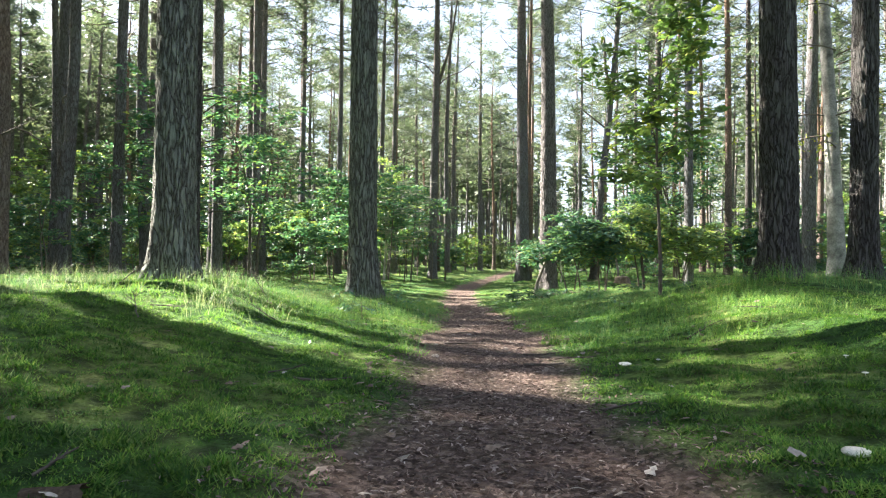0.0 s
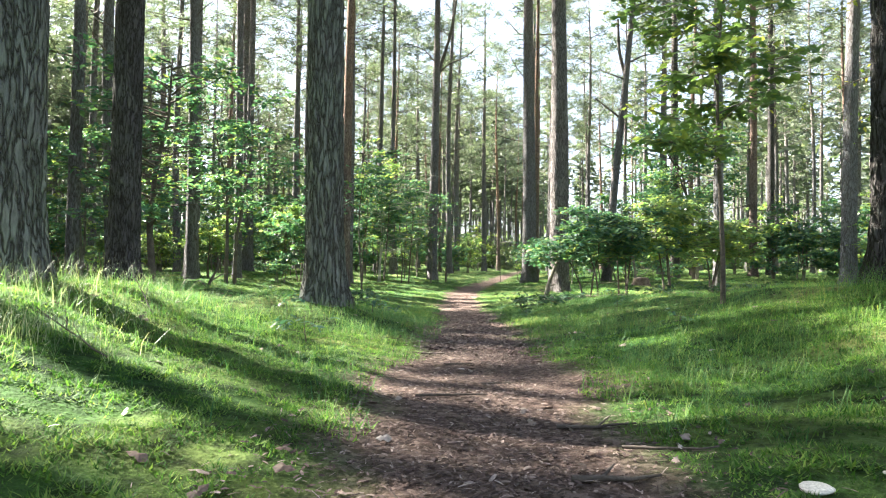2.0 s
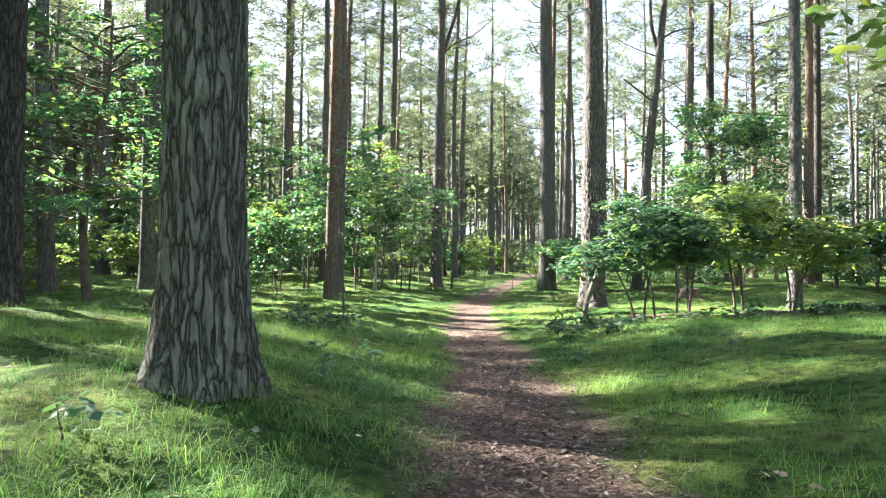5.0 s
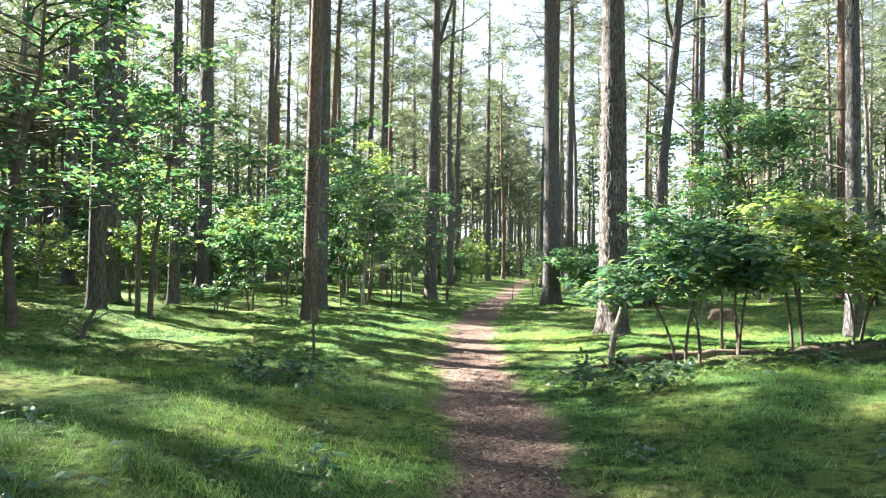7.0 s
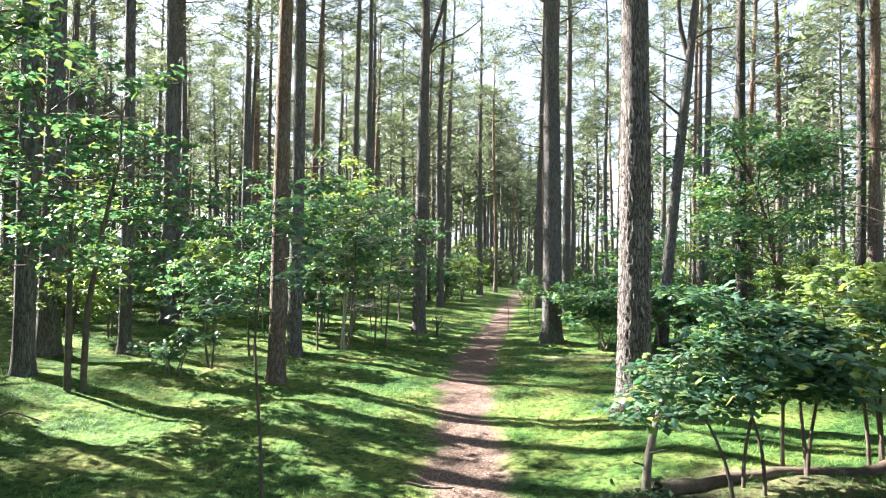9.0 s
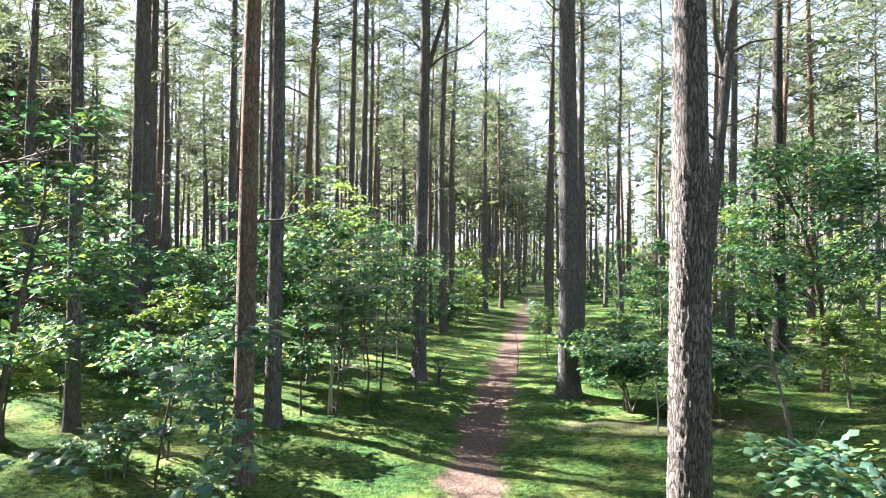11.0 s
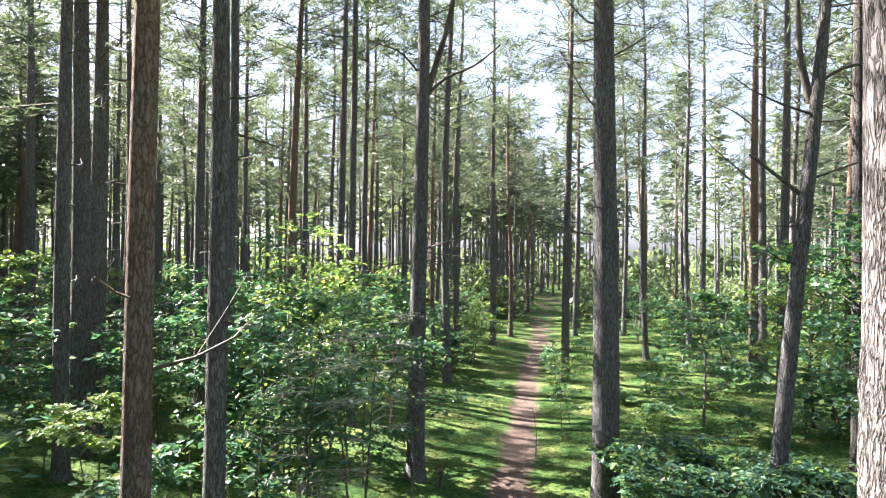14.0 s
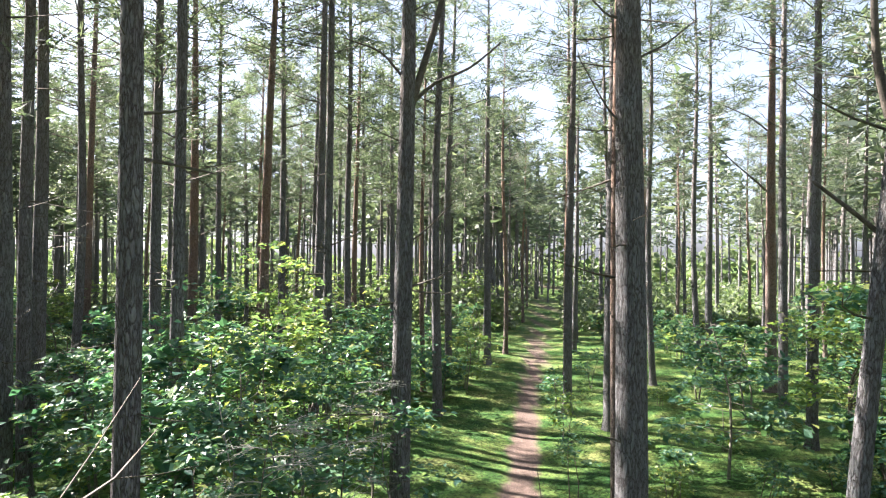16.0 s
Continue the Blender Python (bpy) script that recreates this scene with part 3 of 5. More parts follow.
for trial in range(14000):
    x, y = rng.uniform(-44, 44), rng.uniform(-12, 86)
    d = abs(x - float(path_x(y)))
    if d < 2.6 or (0 < y < 31 and -10.5 < x < 10.5) or (31 <= y < 45 and d < 5.5) or (0 < y < 24 and 0 < x < 14) or (y <= 0 and d < 4):
        continue
    if (x > 0.8 * y + 16 and y > -8) or (y < -3 and x > -8):
        continue
    gap = 3.2 if y > 0 or x < -8 else 5.5
    if -27 < x < -5 and 17.5 < stand(x, y) < 40:
        gap = 10.0 if stand(x, y) < 33 else 5.5        # thinner stand, so that sun falls on the moss beside the path
    if -32 < x < -7 and -10.0 < stand(x, y) < 17.5:
        continue
    if y > 44 and x > float(path_x(y)) + 4:
        gap = 5.4        # the wood opens there
    if not free_spot(x, y, gap):
        continue
    taken.append((x, y))
    copy_thing(kinds[rng.randint(7)], pose(x, y, land1(x, y), 0, 0, rng.uniform(0, 360)) @ Matrix.Scale(rng.uniform(0.88, 1.1), 4))
    count += 1
    if count >= 170:
        break


# ---- oaks of the undergrowth ----
def oak_mesh(seed, height, reach, low, stems, limbs, leaves, size, arch=0.0, stem_r=0.03, detail=True, flat=0.35, sway=0.06, rise=(0.05, 0.5), loose=1.0):
    """Stems with arching limbs and many leaves laid in loose tiers."""
    g = np.random.RandomState(seed)
    w = Geo()
    spots = []
    tops = []
    for s in range(stems):
        a = g.uniform(0, 6.3)
        out = arch * reach * g.uniform(0.3, 1.0)
        u = np.linspace(0, 1, 9)
        hh = height * g.uniform(0.75, 1.0)
        wob = sway * height * np.stack([np.sin(u * 4 + g.uniform(0, 6)), np.sin(u * 4.6 + g.uniform(0, 6)), 0 * u], -1) * u[:, None]
        b0 = np.array([g.normal(0, 0.06 + 0.12 * arch), g.normal(0, 0.06 + 0.12 * arch), -0.06])
        line = b0 + np.stack([np.cos(a) * out * u ** 1.3, np.sin(a) * out * u ** 1.3, hh * (u - 0.25 * arch * u * u)], -1) + wob
        w.add(*tube(line if detail else line[::2], stem_r * np.interp(u if detail else u[::2], [0, 1], [1.15, 0.22]), 7 if detail else 5))
        tops.append(line)
    for k in range(limbs):
        line = tops[k % stems]
        t = low + (1 - low) * ((k // stems) + g.uniform(0, 1)) / max(1, limbs // stems)
        t = min(t, 0.98)
        o = np.array([np.interp(t, np.linspace(0, 1, 9), line[:, c]) for c in range(3)])
        a = g.uniform(0, 6.3)
        mid = 1 - abs((t - low) / (1 - low) - 0.35)
        long = reach * g.uniform(0.45, 1.0) * (0.45 + 0.55 * mid)
        s = np.linspace(0, 1, 6)
        curl = g.uniform(-0.6, 0.6)
        pts = o + np.stack([np.cos(a + curl * s) * s * long, np.sin(a + curl * s) * s * long, g.uniform(*rise) * s * long - 0.16 * long * s * s], -1)
        w.add(*tube(pts if detail else pts[::2], stem_r * np.interp(s if detail else s[::2], [0, 1], [0.34, 0.09]), 4 if detail else 3))
        for m in range(4):
            q = g.uniform(0.3, 1)
            p0 = np.array([np.interp(q, s, pts[:, c]) for c in range(3)])
            d = np.array([math.cos(a + g.uniform(-1.3, 1.3)), math.sin(a + g.uniform(-1.3, 1.3)), g.uniform(-0.1, 0.35)]) * long * g.uniform(0.2, 0.45)
            if detail:
                w.add(*tube([p0, p0 + d], [stem_r * 0.2, stem_r * 0.07], 3))
            for e in (0.35, 0.7, 1.0):
                spots.append((p0 + d * e, d))
        spots.append((pts[-1], pts[-1] - pts[-2]))
    base = np.array([p for p, d in spots])
    outw = np.array([d for p, d in spots])
    some = g.permutation(len(base))[:int(len(base) * (0.6 if detail else 0.36))]      # leaves hang in clumps, with gaps between
    pick = some[g.randint(0, len(some), leaves)]
    pos = base[pick] + g.normal(0, 1, (leaves, 3)) * np.array([0.09, 0.09, 0.035]) * (loose * reach ** 0.5)
    ang = g.uniform(0, 6.3, leaves)
    way = np.stack([np.cos(ang), np.sin(ang), g.normal(-0.12, 0.3, leaves)], -1) + 0.6 * outw[pick] / (np.linalg.norm(outw[pick], axis=1)[:, None] + 1e-6)
    up = np.stack([g.normal(0, flat, leaves), g.normal(0, flat, leaves), np.ones(leaves)], -1)
    t, f = (LEAF, LEAF_F) if detail else (FAR_LEAF, FAR_LEAF_F)
    c = Geo()
    c.add(*spread(t, f, pos, way, up, size * g.uniform(0.6, 1.25, leaves)))
    return w, c


def oak(x, y, label, bark_mat=None, leaf_mat=None, group="oaks of the undergrowth", **kw):
    w, c = oak_mesh(**kw)
    ob = tagged(new("oak_sapling"), label, "oak sapling", group)
    part("stem", w.mesh("stem", bark_mat or STEM), ob)
    part("crown", c.mesh("crown", leaf_mat or OAK_LEAF, False), ob, "", "stuff")
    ob.matrix_basis = pose(x, y, land1(x, y))
    return ob


GREEN = "young oak with loose tiers of green lobed leaves"
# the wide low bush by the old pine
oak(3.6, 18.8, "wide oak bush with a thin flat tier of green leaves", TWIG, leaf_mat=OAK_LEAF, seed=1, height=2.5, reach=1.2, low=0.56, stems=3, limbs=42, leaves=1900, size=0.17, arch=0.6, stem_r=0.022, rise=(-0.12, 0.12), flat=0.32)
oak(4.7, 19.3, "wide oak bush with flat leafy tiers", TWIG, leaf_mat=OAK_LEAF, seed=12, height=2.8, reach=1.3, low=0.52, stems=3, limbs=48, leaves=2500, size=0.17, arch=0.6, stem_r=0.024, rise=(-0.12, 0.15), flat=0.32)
# right half takes the yellower leaf copy: its sunlight sits in the colour
oak(5.9, 19.8, "wide oak bush with sunlit yellow-green top", TWIG, leaf_mat=OAK_LEAF_SUN_TINT, seed=2, height=3.3, reach=1.35, low=0.46, stems=3, limbs=56, leaves=3200, size=0.17, arch=0.55, stem_r=0.026, rise=(-0.12, 0.25), flat=0.35)
oak(7.1, 20.2, "wide oak bush with sunlit leaves", TWIG, leaf_mat=OAK_LEAF_SUN_TINT, seed=9, height=2.7, reach=1.2, low=0.5, stems=3, limbs=48, leaves=2300, size=0.17, arch=0.6, stem_r=0.024, rise=(-0.12, 0.2), flat=0.35)
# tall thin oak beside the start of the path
oak(3.09, 9.46, "thin young oak with a broad leafy head", TWIG, OAK_LEAF_SUN_TINT, seed=3, height=4.9, reach=1.15, low=0.36, stems=1, limbs=30, leaves=2000, size=0.15, stem_r=0.026, sway=0.02, rise=(0.1, 0.9), loose=1.2, flat=0.5)
# oaks among the pines by the open moss
oak(-8.2, 21.3, "spreading oak with long crooked limbs", TWIG, seed=4, height=6.6, reach=3.1, low=0.25, stems=1, limbs=42, leaves=2700, size=0.2, stem_r=0.10, detail=False, loose=1.2, flat=0.4)
oak(-6.7, 23.6, "leaning oak with crooked forked stems", TWIG, seed=5, height=8.0, reach=2.7, low=0.3, stems=2, limbs=40, leaves=2500, size=0.2, arch=0.3, stem_r=0.06, detail=False, rise=(0.1, 0.8), loose=1.0, flat=0.4)
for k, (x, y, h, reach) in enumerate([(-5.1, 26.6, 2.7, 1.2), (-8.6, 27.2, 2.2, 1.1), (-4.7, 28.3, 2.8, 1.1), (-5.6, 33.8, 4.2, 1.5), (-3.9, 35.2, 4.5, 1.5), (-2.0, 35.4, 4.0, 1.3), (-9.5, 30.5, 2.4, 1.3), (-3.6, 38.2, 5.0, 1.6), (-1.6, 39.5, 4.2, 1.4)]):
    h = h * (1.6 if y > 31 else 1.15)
    oak(x, y, GREEN, TWIG, OAK_LEAF_SUN_TINT if k % 3 == 1 else OAK_LEAF, seed=80 + k, height=h, reach=reach, low=0.48, stems=2, limbs=24, leaves=1200, size=0.17, loose=1.3, rise=(0.05, 0.7), flat=0.45, arch=0.4, stem_r=0.026, detail=False)
oak(-11.5, 23.5, GREEN, seed=6, detail=False, height=5.0, reach=1.9, low=0.2, stems=2, limbs=30, leaves=2800, size=0.15, stem_r=0.045)
oak(-5.6, 25.3, "low dark oak shrub on moss", seed=7, height=1.35, reach=0.8, low=0.3, stems=4, limbs=24, leaves=1100, size=0.13, arch=0.6, stem_r=0.018)
oak(-1.85, 18.4, "thin bent oak whip with a small leafy head", TWIG, seed=8, height=3.7, reach=0.95, low=0.58, stems=1, limbs=11, leaves=420, size=0.135, stem_r=0.02, sway=0.05)
# saplings round the sunny spot
for k, (x, y, h, reach, mat) in enumerate([(-3.3, 30.4, 4.4, 1.2, TWIG), (-2.75, 31.0, 5.2, 1.3, PALE_STEM), (-2.6, 31.1, 4.0, 1.1, PALE_STEM), (-1.75, 31.6, 4.8, 1.3, TWIG), (-2.7, 33.6, 6.0, 1.5, STEM), (-0.6, 33.9, 5.0, 1.3, STEM), (-4.6, 33.0, 4.2, 1.3, STEM)]):
    oak(x, y, "slim young oak, bare below with a leafy head", mat, seed=20 + k, height=h, reach=reach * 1.15, low=0.36, stems=1, limbs=16, leaves=900, size=0.15, detail=False, stem_r=0.028, rise=(0.1, 0.9), loose=1.5, flat=0.5)
oak(5.3, 31.4, "wide low oak bush beside a pine", seed=31, height=2.9, reach=1.5, low=0.4, stems=6, limbs=60, leaves=5200, size=0.16, detail=False, arch=1.0, stem_r=0.022)
oak(6.9, 30.4, "low oak bush with dark green leaves", seed=32, height=2.6, reach=1.5, low=0.35, stems=5, limbs=56, leaves=4600, size=0.16, detail=False, arch=1.0, stem_r=0.022)
oak(11.5, 33.2, "crooked oak with a broad airy crown", TWIG, OAK_LEAF, seed=33, height=8.6, reach=3.2, low=0.28, stems=2, limbs=52, leaves=7000, size=0.20, arch=0.35, stem_r=0.075, detail=False, rise=(0.2, 1.1), loose=1.7, flat=0.6)
oak(12.8, 40.6, "oak with a broad sunlit crown", TWIG, OAK_LEAF_SUN_TINT, seed=34, detail=False, height=7.5, reach=2.4, low=0.3, stems=1, limbs=36, leaves=3600, size=0.18, stem_r=0.08, rise=(0.2, 1.0), loose=1.6, flat=0.6)
# sunlit heads also use the leaf copy with sunlight in its colour
oak(-6.4, 30.6, "slim oak sapling with a flat sunlit leafy head", TWIG, OAK_LEAF_SUN_TINT, seed=39, detail=False, height=3.3, reach=1.1, low=0.7, stems=2, limbs=16, leaves=1000, size=0.17, arch=0.3, stem_r=0.02, rise=(0.0, 0.2), flat=0.25)
oak(-8.0, 37.3, "small sunlit oak sapling", TWIG, OAK_LEAF_SUN_TINT, seed=35, detail=False, height=2.2, reach=0.8, low=0.6, stems=1, limbs=12, leaves=500, size=0.15, stem_r=0.016)
oak(-9.6, 34.4, "small sunlit oak sapling", TWIG, OAK_LEAF_SUN_TINT, seed=36, detail=False, height=2.0, reach=0.8, low=0.5, stems=1, limbs=12, leaves=500, size=0.15, stem_r=0.016)
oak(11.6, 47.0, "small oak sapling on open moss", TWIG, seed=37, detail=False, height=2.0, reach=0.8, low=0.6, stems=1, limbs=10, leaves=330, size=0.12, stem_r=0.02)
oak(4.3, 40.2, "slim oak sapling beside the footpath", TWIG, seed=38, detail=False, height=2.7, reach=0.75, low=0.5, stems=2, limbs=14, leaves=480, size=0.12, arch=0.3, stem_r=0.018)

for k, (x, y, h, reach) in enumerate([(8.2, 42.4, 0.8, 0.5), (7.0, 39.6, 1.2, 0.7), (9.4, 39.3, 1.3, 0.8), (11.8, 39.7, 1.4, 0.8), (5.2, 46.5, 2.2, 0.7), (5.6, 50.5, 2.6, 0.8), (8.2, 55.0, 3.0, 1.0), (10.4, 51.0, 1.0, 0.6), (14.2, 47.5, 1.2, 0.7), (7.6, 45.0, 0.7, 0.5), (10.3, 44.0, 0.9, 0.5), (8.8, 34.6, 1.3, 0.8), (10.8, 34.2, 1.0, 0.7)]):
    oak(x, y, "low oak bush on sun-flecked moss" if h < 1.5 else "slim young oak beside the footpath", TWIG, OAK_LEAF_SUN_TINT if k % 3 == 1 else OAK_LEAF, seed=400 + k, height=h, reach=reach, low=0.3, stems=2 + (h < 1.5), limbs=16, leaves=420, size=0.15, arch=0.5, stem_r=0.016, detail=False, loose=1.3, flat=0.5)

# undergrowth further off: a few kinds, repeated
shrubs = [oak(-36 - 4 * k, -10.0, GREEN, STEM, OAK_LEAF_SUN_TINT if k in (1, 3, 5) else OAK_LEAF, "undergrowth of the wood", seed=50 + k, height=(2.6, 3.8, 5.0, 2.0, 4.2, 6.0)[k], reach=(1.2, 1.4, 1.7, 1.1, 1.5, 1.9)[k],
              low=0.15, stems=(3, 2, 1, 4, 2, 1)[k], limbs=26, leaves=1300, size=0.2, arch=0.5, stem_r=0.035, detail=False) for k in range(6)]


def undergrowth(n, x0, x1, y0, y1, kinds_used, size, gap=1.3):
    made = 0
    for trial in range(n * 30):
        x, y = rng.uniform(x0, x1), rng.uniform(y0, y1)
        if abs(x - float(path_x(y))) < 2.4 or x > 0.78 * y + 6 or x < -0.78 * y - 4 or not free_spot(x, y, gap):
            continue
        taken.append((x, y))
        copy_thing(shrubs[kinds_used[rng.randint(len(kinds_used))]], pose(x, y, land1(x, y), 0, 0, rng.uniform(0, 360)) @ Matrix.Scale(rng.uniform(*size), 4))
        made += 1
        if made >= n:
            break


undergrowth(22, -22, -10.5, 17, 33, (0, 1, 4), (0.65, 0.95))
undergrowth(16, -26, -3.0, 37, 52, (0, 1, 3, 4), (0.75, 1.15))
undergrowth(24, -26, -3.0, 34, 56, (2, 4, 5), (1.1, 1.6))
undergrowth(8, 9.0, 26, 40, 62, (2, 4, 5), (1.0, 1.4), 3.5)
undergrowth(50, -34, 6, 50, 86, (0, 1, 2, 4, 5), (0.8, 1.2))
undergrowth(16, 9.5, 24, 22, 40, (0, 1, 2, 4, 5), (0.8, 1.1))
undergrowth(40, 12, 44, 48, 86, (0, 1, 3, 4), (0.7, 1.1))

# ---- the far wood, past what can be told apart ----
g = np.random.RandomState(77)
trunks, tops = Geo(), Geo()
for k in range(1060):
    y = g.uniform(84, 190)
    x = g.uniform(-0.8 * y, 0.85 * y)
    if k >= 900:         # closing the view along the path
        x = y * g.uniform(-0.04, 0.17)
    elif k >= 560:         # the wood goes on at both sides and behind; added to block low sky light
        a, d = g.uniform(-2.6, 2.6), g.uniform(48, 85)
        x, y = d * math.sin(a + math.pi), 20 + d * math.cos(a + math.pi)
    if abs(x - float(path_x(y))) < (2.5 if y < 120 else 0.0):
        continue
    if y > 84 and 0.15 < x / y < 0.42 and k % 5 < 3:
        continue
    if k >= 980:        # thick stands off to the sunny side
        x, y = g.uniform(-62, -29), g.uniform(22, 84)
    h, r = g.uniform(18, 24), g.uniform(0.12, 0.24)
    z = land1(x, y)
    ln = g.normal(0, 0.015, 2)
    trunks.add(*tube([(x, y, z - 0.1), (x + ln[0] * h / 2, y, z + h / 2), (x + ln[0] * h, y, z + h)], [r, r * 0.75, 0.03], 6))
    n = 210 if k < 980 else 300
    u = g.uniform(0, 1, n)
    pos = np.stack([x + g.normal(0, 1.2, n) * (1.1 - u), y + g.normal(0, 1.2, n) * (1.1 - u), z + h * (0.46 + 0.56 * u)], -1)
    tops.add(*spread([(0, -0.2, 0), (0.1, 0.2, 0.1), (1.3, 0, 0)], [(0, 1, 2)], pos, g.normal(0, 1, (n, 3)) * (1, 1, 0.3), g.normal(0, 1, (n, 3)) + (0, 0, 1), g.uniform(0.6, 1.3, n)))
# low thickets between the far trunks
n = 70000
y = 82 + 70 * g.uniform(0, 1, n) ** 1.5
x = y * g.uniform(-0.75, 0.8, n)
hump = np.clip(3.0 + 2.5 * waves(x * 0.12, y * 0.12, 31) + g.normal(0, 0.6, n), 0.4, 6)
hump = np.where((x > 0.14 * y) & (x < 0.42 * y), hump * 0.6, hump)
ok = np.abs(x - path_x(y)) > 2.2
pos = np.stack([x, y, land(x, y) + hump * g.beta(1.3, 1.5, n)], -1)[ok]
n = len(pos)
brush = Geo()
brush.add(*spread([(0, 0, 0), (0.5, 0.3, 0.06), (1, 0, 0), (0.5, -0.3, -0.06)], [(0, 1, 2), (0, 2, 3)], pos, g.normal(0, 1, (n, 3)), g.normal(0, 0.7, (n, 3)) + (0, 0, 1), g.uniform(0.35, 0.85, n)))
n = 9000
y = g.uniform(165, 205, n)
x = y * g.uniform(-0.8, 0.85, n)
pos = np.stack([x, y, land(x, y) + np.clip(7 + 4 * waves(x * 0.06, y * 0.06, 33), 3, 13) * g.beta(1.1, 1.4, n)], -1)
brush.add(*spread([(0, 0, 0), (0.5, 0.35, 0.06), (1, 0, 0), (0.5, -0.35, -0.06)], [(0, 1, 2), (0, 2, 3)], pos, g.normal(0, 1, (n, 3)), g.normal(0, 0.9, (n, 3)) + (0, 0, 1), g.uniform(1.2, 2.6, n)))
tagged(new("far_brush", brush.mesh("far_brush", FAR_BRUSH, False)), "distant light green undergrowth", "woods", kind="stuff")
tagged(new("far_trunks", trunks.mesh("far_trunks", BARK)), "many distant pine trunks", "woods", kind="stuff")
tagged(new("far_foliage", tops.mesh("far_foliage", NEEDLES, False)), "distant pine crowns", "woods", kind="stuff")


# ---- grass, moss and litter ----
BLADE = [(0, -0.5, 0), (0, 0.5, 0), (0.5, 0.36, 0.0), (0.5, -0.36, 0.0), (1, 0, 0.0)]


def blades(seed, n, place, height, width, droop, mat, name, label, keep=None, thin=False):
    """Blades of grass: each bends over as it rises."""
    g = np.random.RandomState(seed)
    x, y = place(g, n)
    dx = np.abs(x - path_x(y))
    ok = dx > half_width(y) - 0.06 + g.exponential(0.08, len(x)) + 0.10 * waves(x * 4.5, y * 4.5, 8)
    if keep is not None:
        ok &= keep(g, x, y)
    x, y = x[ok], y[ok]
    n = len(x)
    z = land(x, y) - 0.005
    if thin:
        z = z + 0.013 * np.clip(waves(x * 30, y * 30, 43), -0.6, 1.5)
    h = height[0] + (height[1] - height[0]) * g.beta(2, 3, n)
    h = h * (0.85 + 0.4 * np.clip(waves(x * 13, y * 13, 41), -1, 1.2))
    a = g.uniform(0, 6.3, n)
    out = h * g.uniform(droop[0], droop[1], n)
    wd = g.uniform(width[0], width[1], n) * 0.5
    s = np.stack([-np.sin(a), np.cos(a), 0 * a], -1) * wd[:, None]
    o = np.stack([x, y, z], -1)
    d = np.stack([np.cos(a), np.sin(a), 0 * a], -1)
    mid = o + d * (out * 0.35)[:, None] + np.stack([0 * a, 0 * a, h * 0.62], -1)
    tip = o + d * out[:, None] + np.stack([0 * a, 0 * a, h * (1 - 0.45 * np.minimum(out / h, 1.2))], -1)
    v = np.stack([o - s, o + s, mid + s * 0.8, mid - s * 0.8, tip], 1).reshape(-1, 3)
    if thin:
        v = np.stack([o - s, o + s, tip], 1).reshape(-1, 3)
    q = (np.arange(n) * (3 if thin else 5))[:, None, None]
    f = (np.array([(0, 1, 2)] if thin else [(0, 1, 2), (0, 2, 3), (3, 2, 4)])[None] + q).reshape(-1, 3)
    gg = Geo()
    gg.add(v, f)
    return tagged(new(name, gg.mesh(name, mat, False)), label, "grass", kind="stuff")


def clumped(x0, x1, y0, y1, tuft, lean=1.0):
    def place(g, n):
        m = max(1, n // tuft)
        cx, cy = g.uniform(x0, x1, m), y0 + (y1 - y0) * g.uniform(0, 1, m) ** lean
        k = g.randint(0, m, n)
        return cx[k] + g.normal(0, 0.045, n), cy[k] + g.normal(0, 0.045, n)
    return place


def even(x0, x1, y0, y1, lean=1.0):
    return lambda g, n: (g.uniform(x0, x1, n), y0 + (y1 - y0) * g.uniform(0, 1, n) ** lean)


lush = lambda g, x, y: (waves(x * 1.1, y * 1.1, 21) + g.normal(0, 0.5, len(x))) > -0.1
blades(1, 450000, even(-3.4, 3.8, 1.2, 8.2, 1.75), (0.018, 0.052), (0.0045, 0.010), (0.4, 1.5), MOSS, "moss", "short bright green moss", None, True)
blades(2, 105000, clumped(-6.0, 6.5, 4.6, 17.0, 14, 0.95), (0.04, 0.21), (0.002, 0.0045), (0.6, 1.8), GRASS, "grass", "soft green forest grass in tufts", lush)
blades(6, 150000, clumped(-7.5, 8.0, 10.5, 26.0, 16), (0.05, 0.17), (0.005, 0.010), (0.5, 1.4), GRASS, "grass", "soft green grass on moss", lush, True)
blades(3, 75000, clumped(-13.0, 13.0, 22.0, 38.0, 14), (0.05, 0.15), (0.008, 0.015), (0.4, 1.2), GRASS, "grass", "soft green grass on moss", lush, True)
blades(4, 45000, clumped(-18.0, 20.0, 32.0, 62.0, 16), (0.05, 0.13), (0.014, 0.026), (0.4, 1.2), GRASS, "grass", "soft green grass on moss", lush, True)


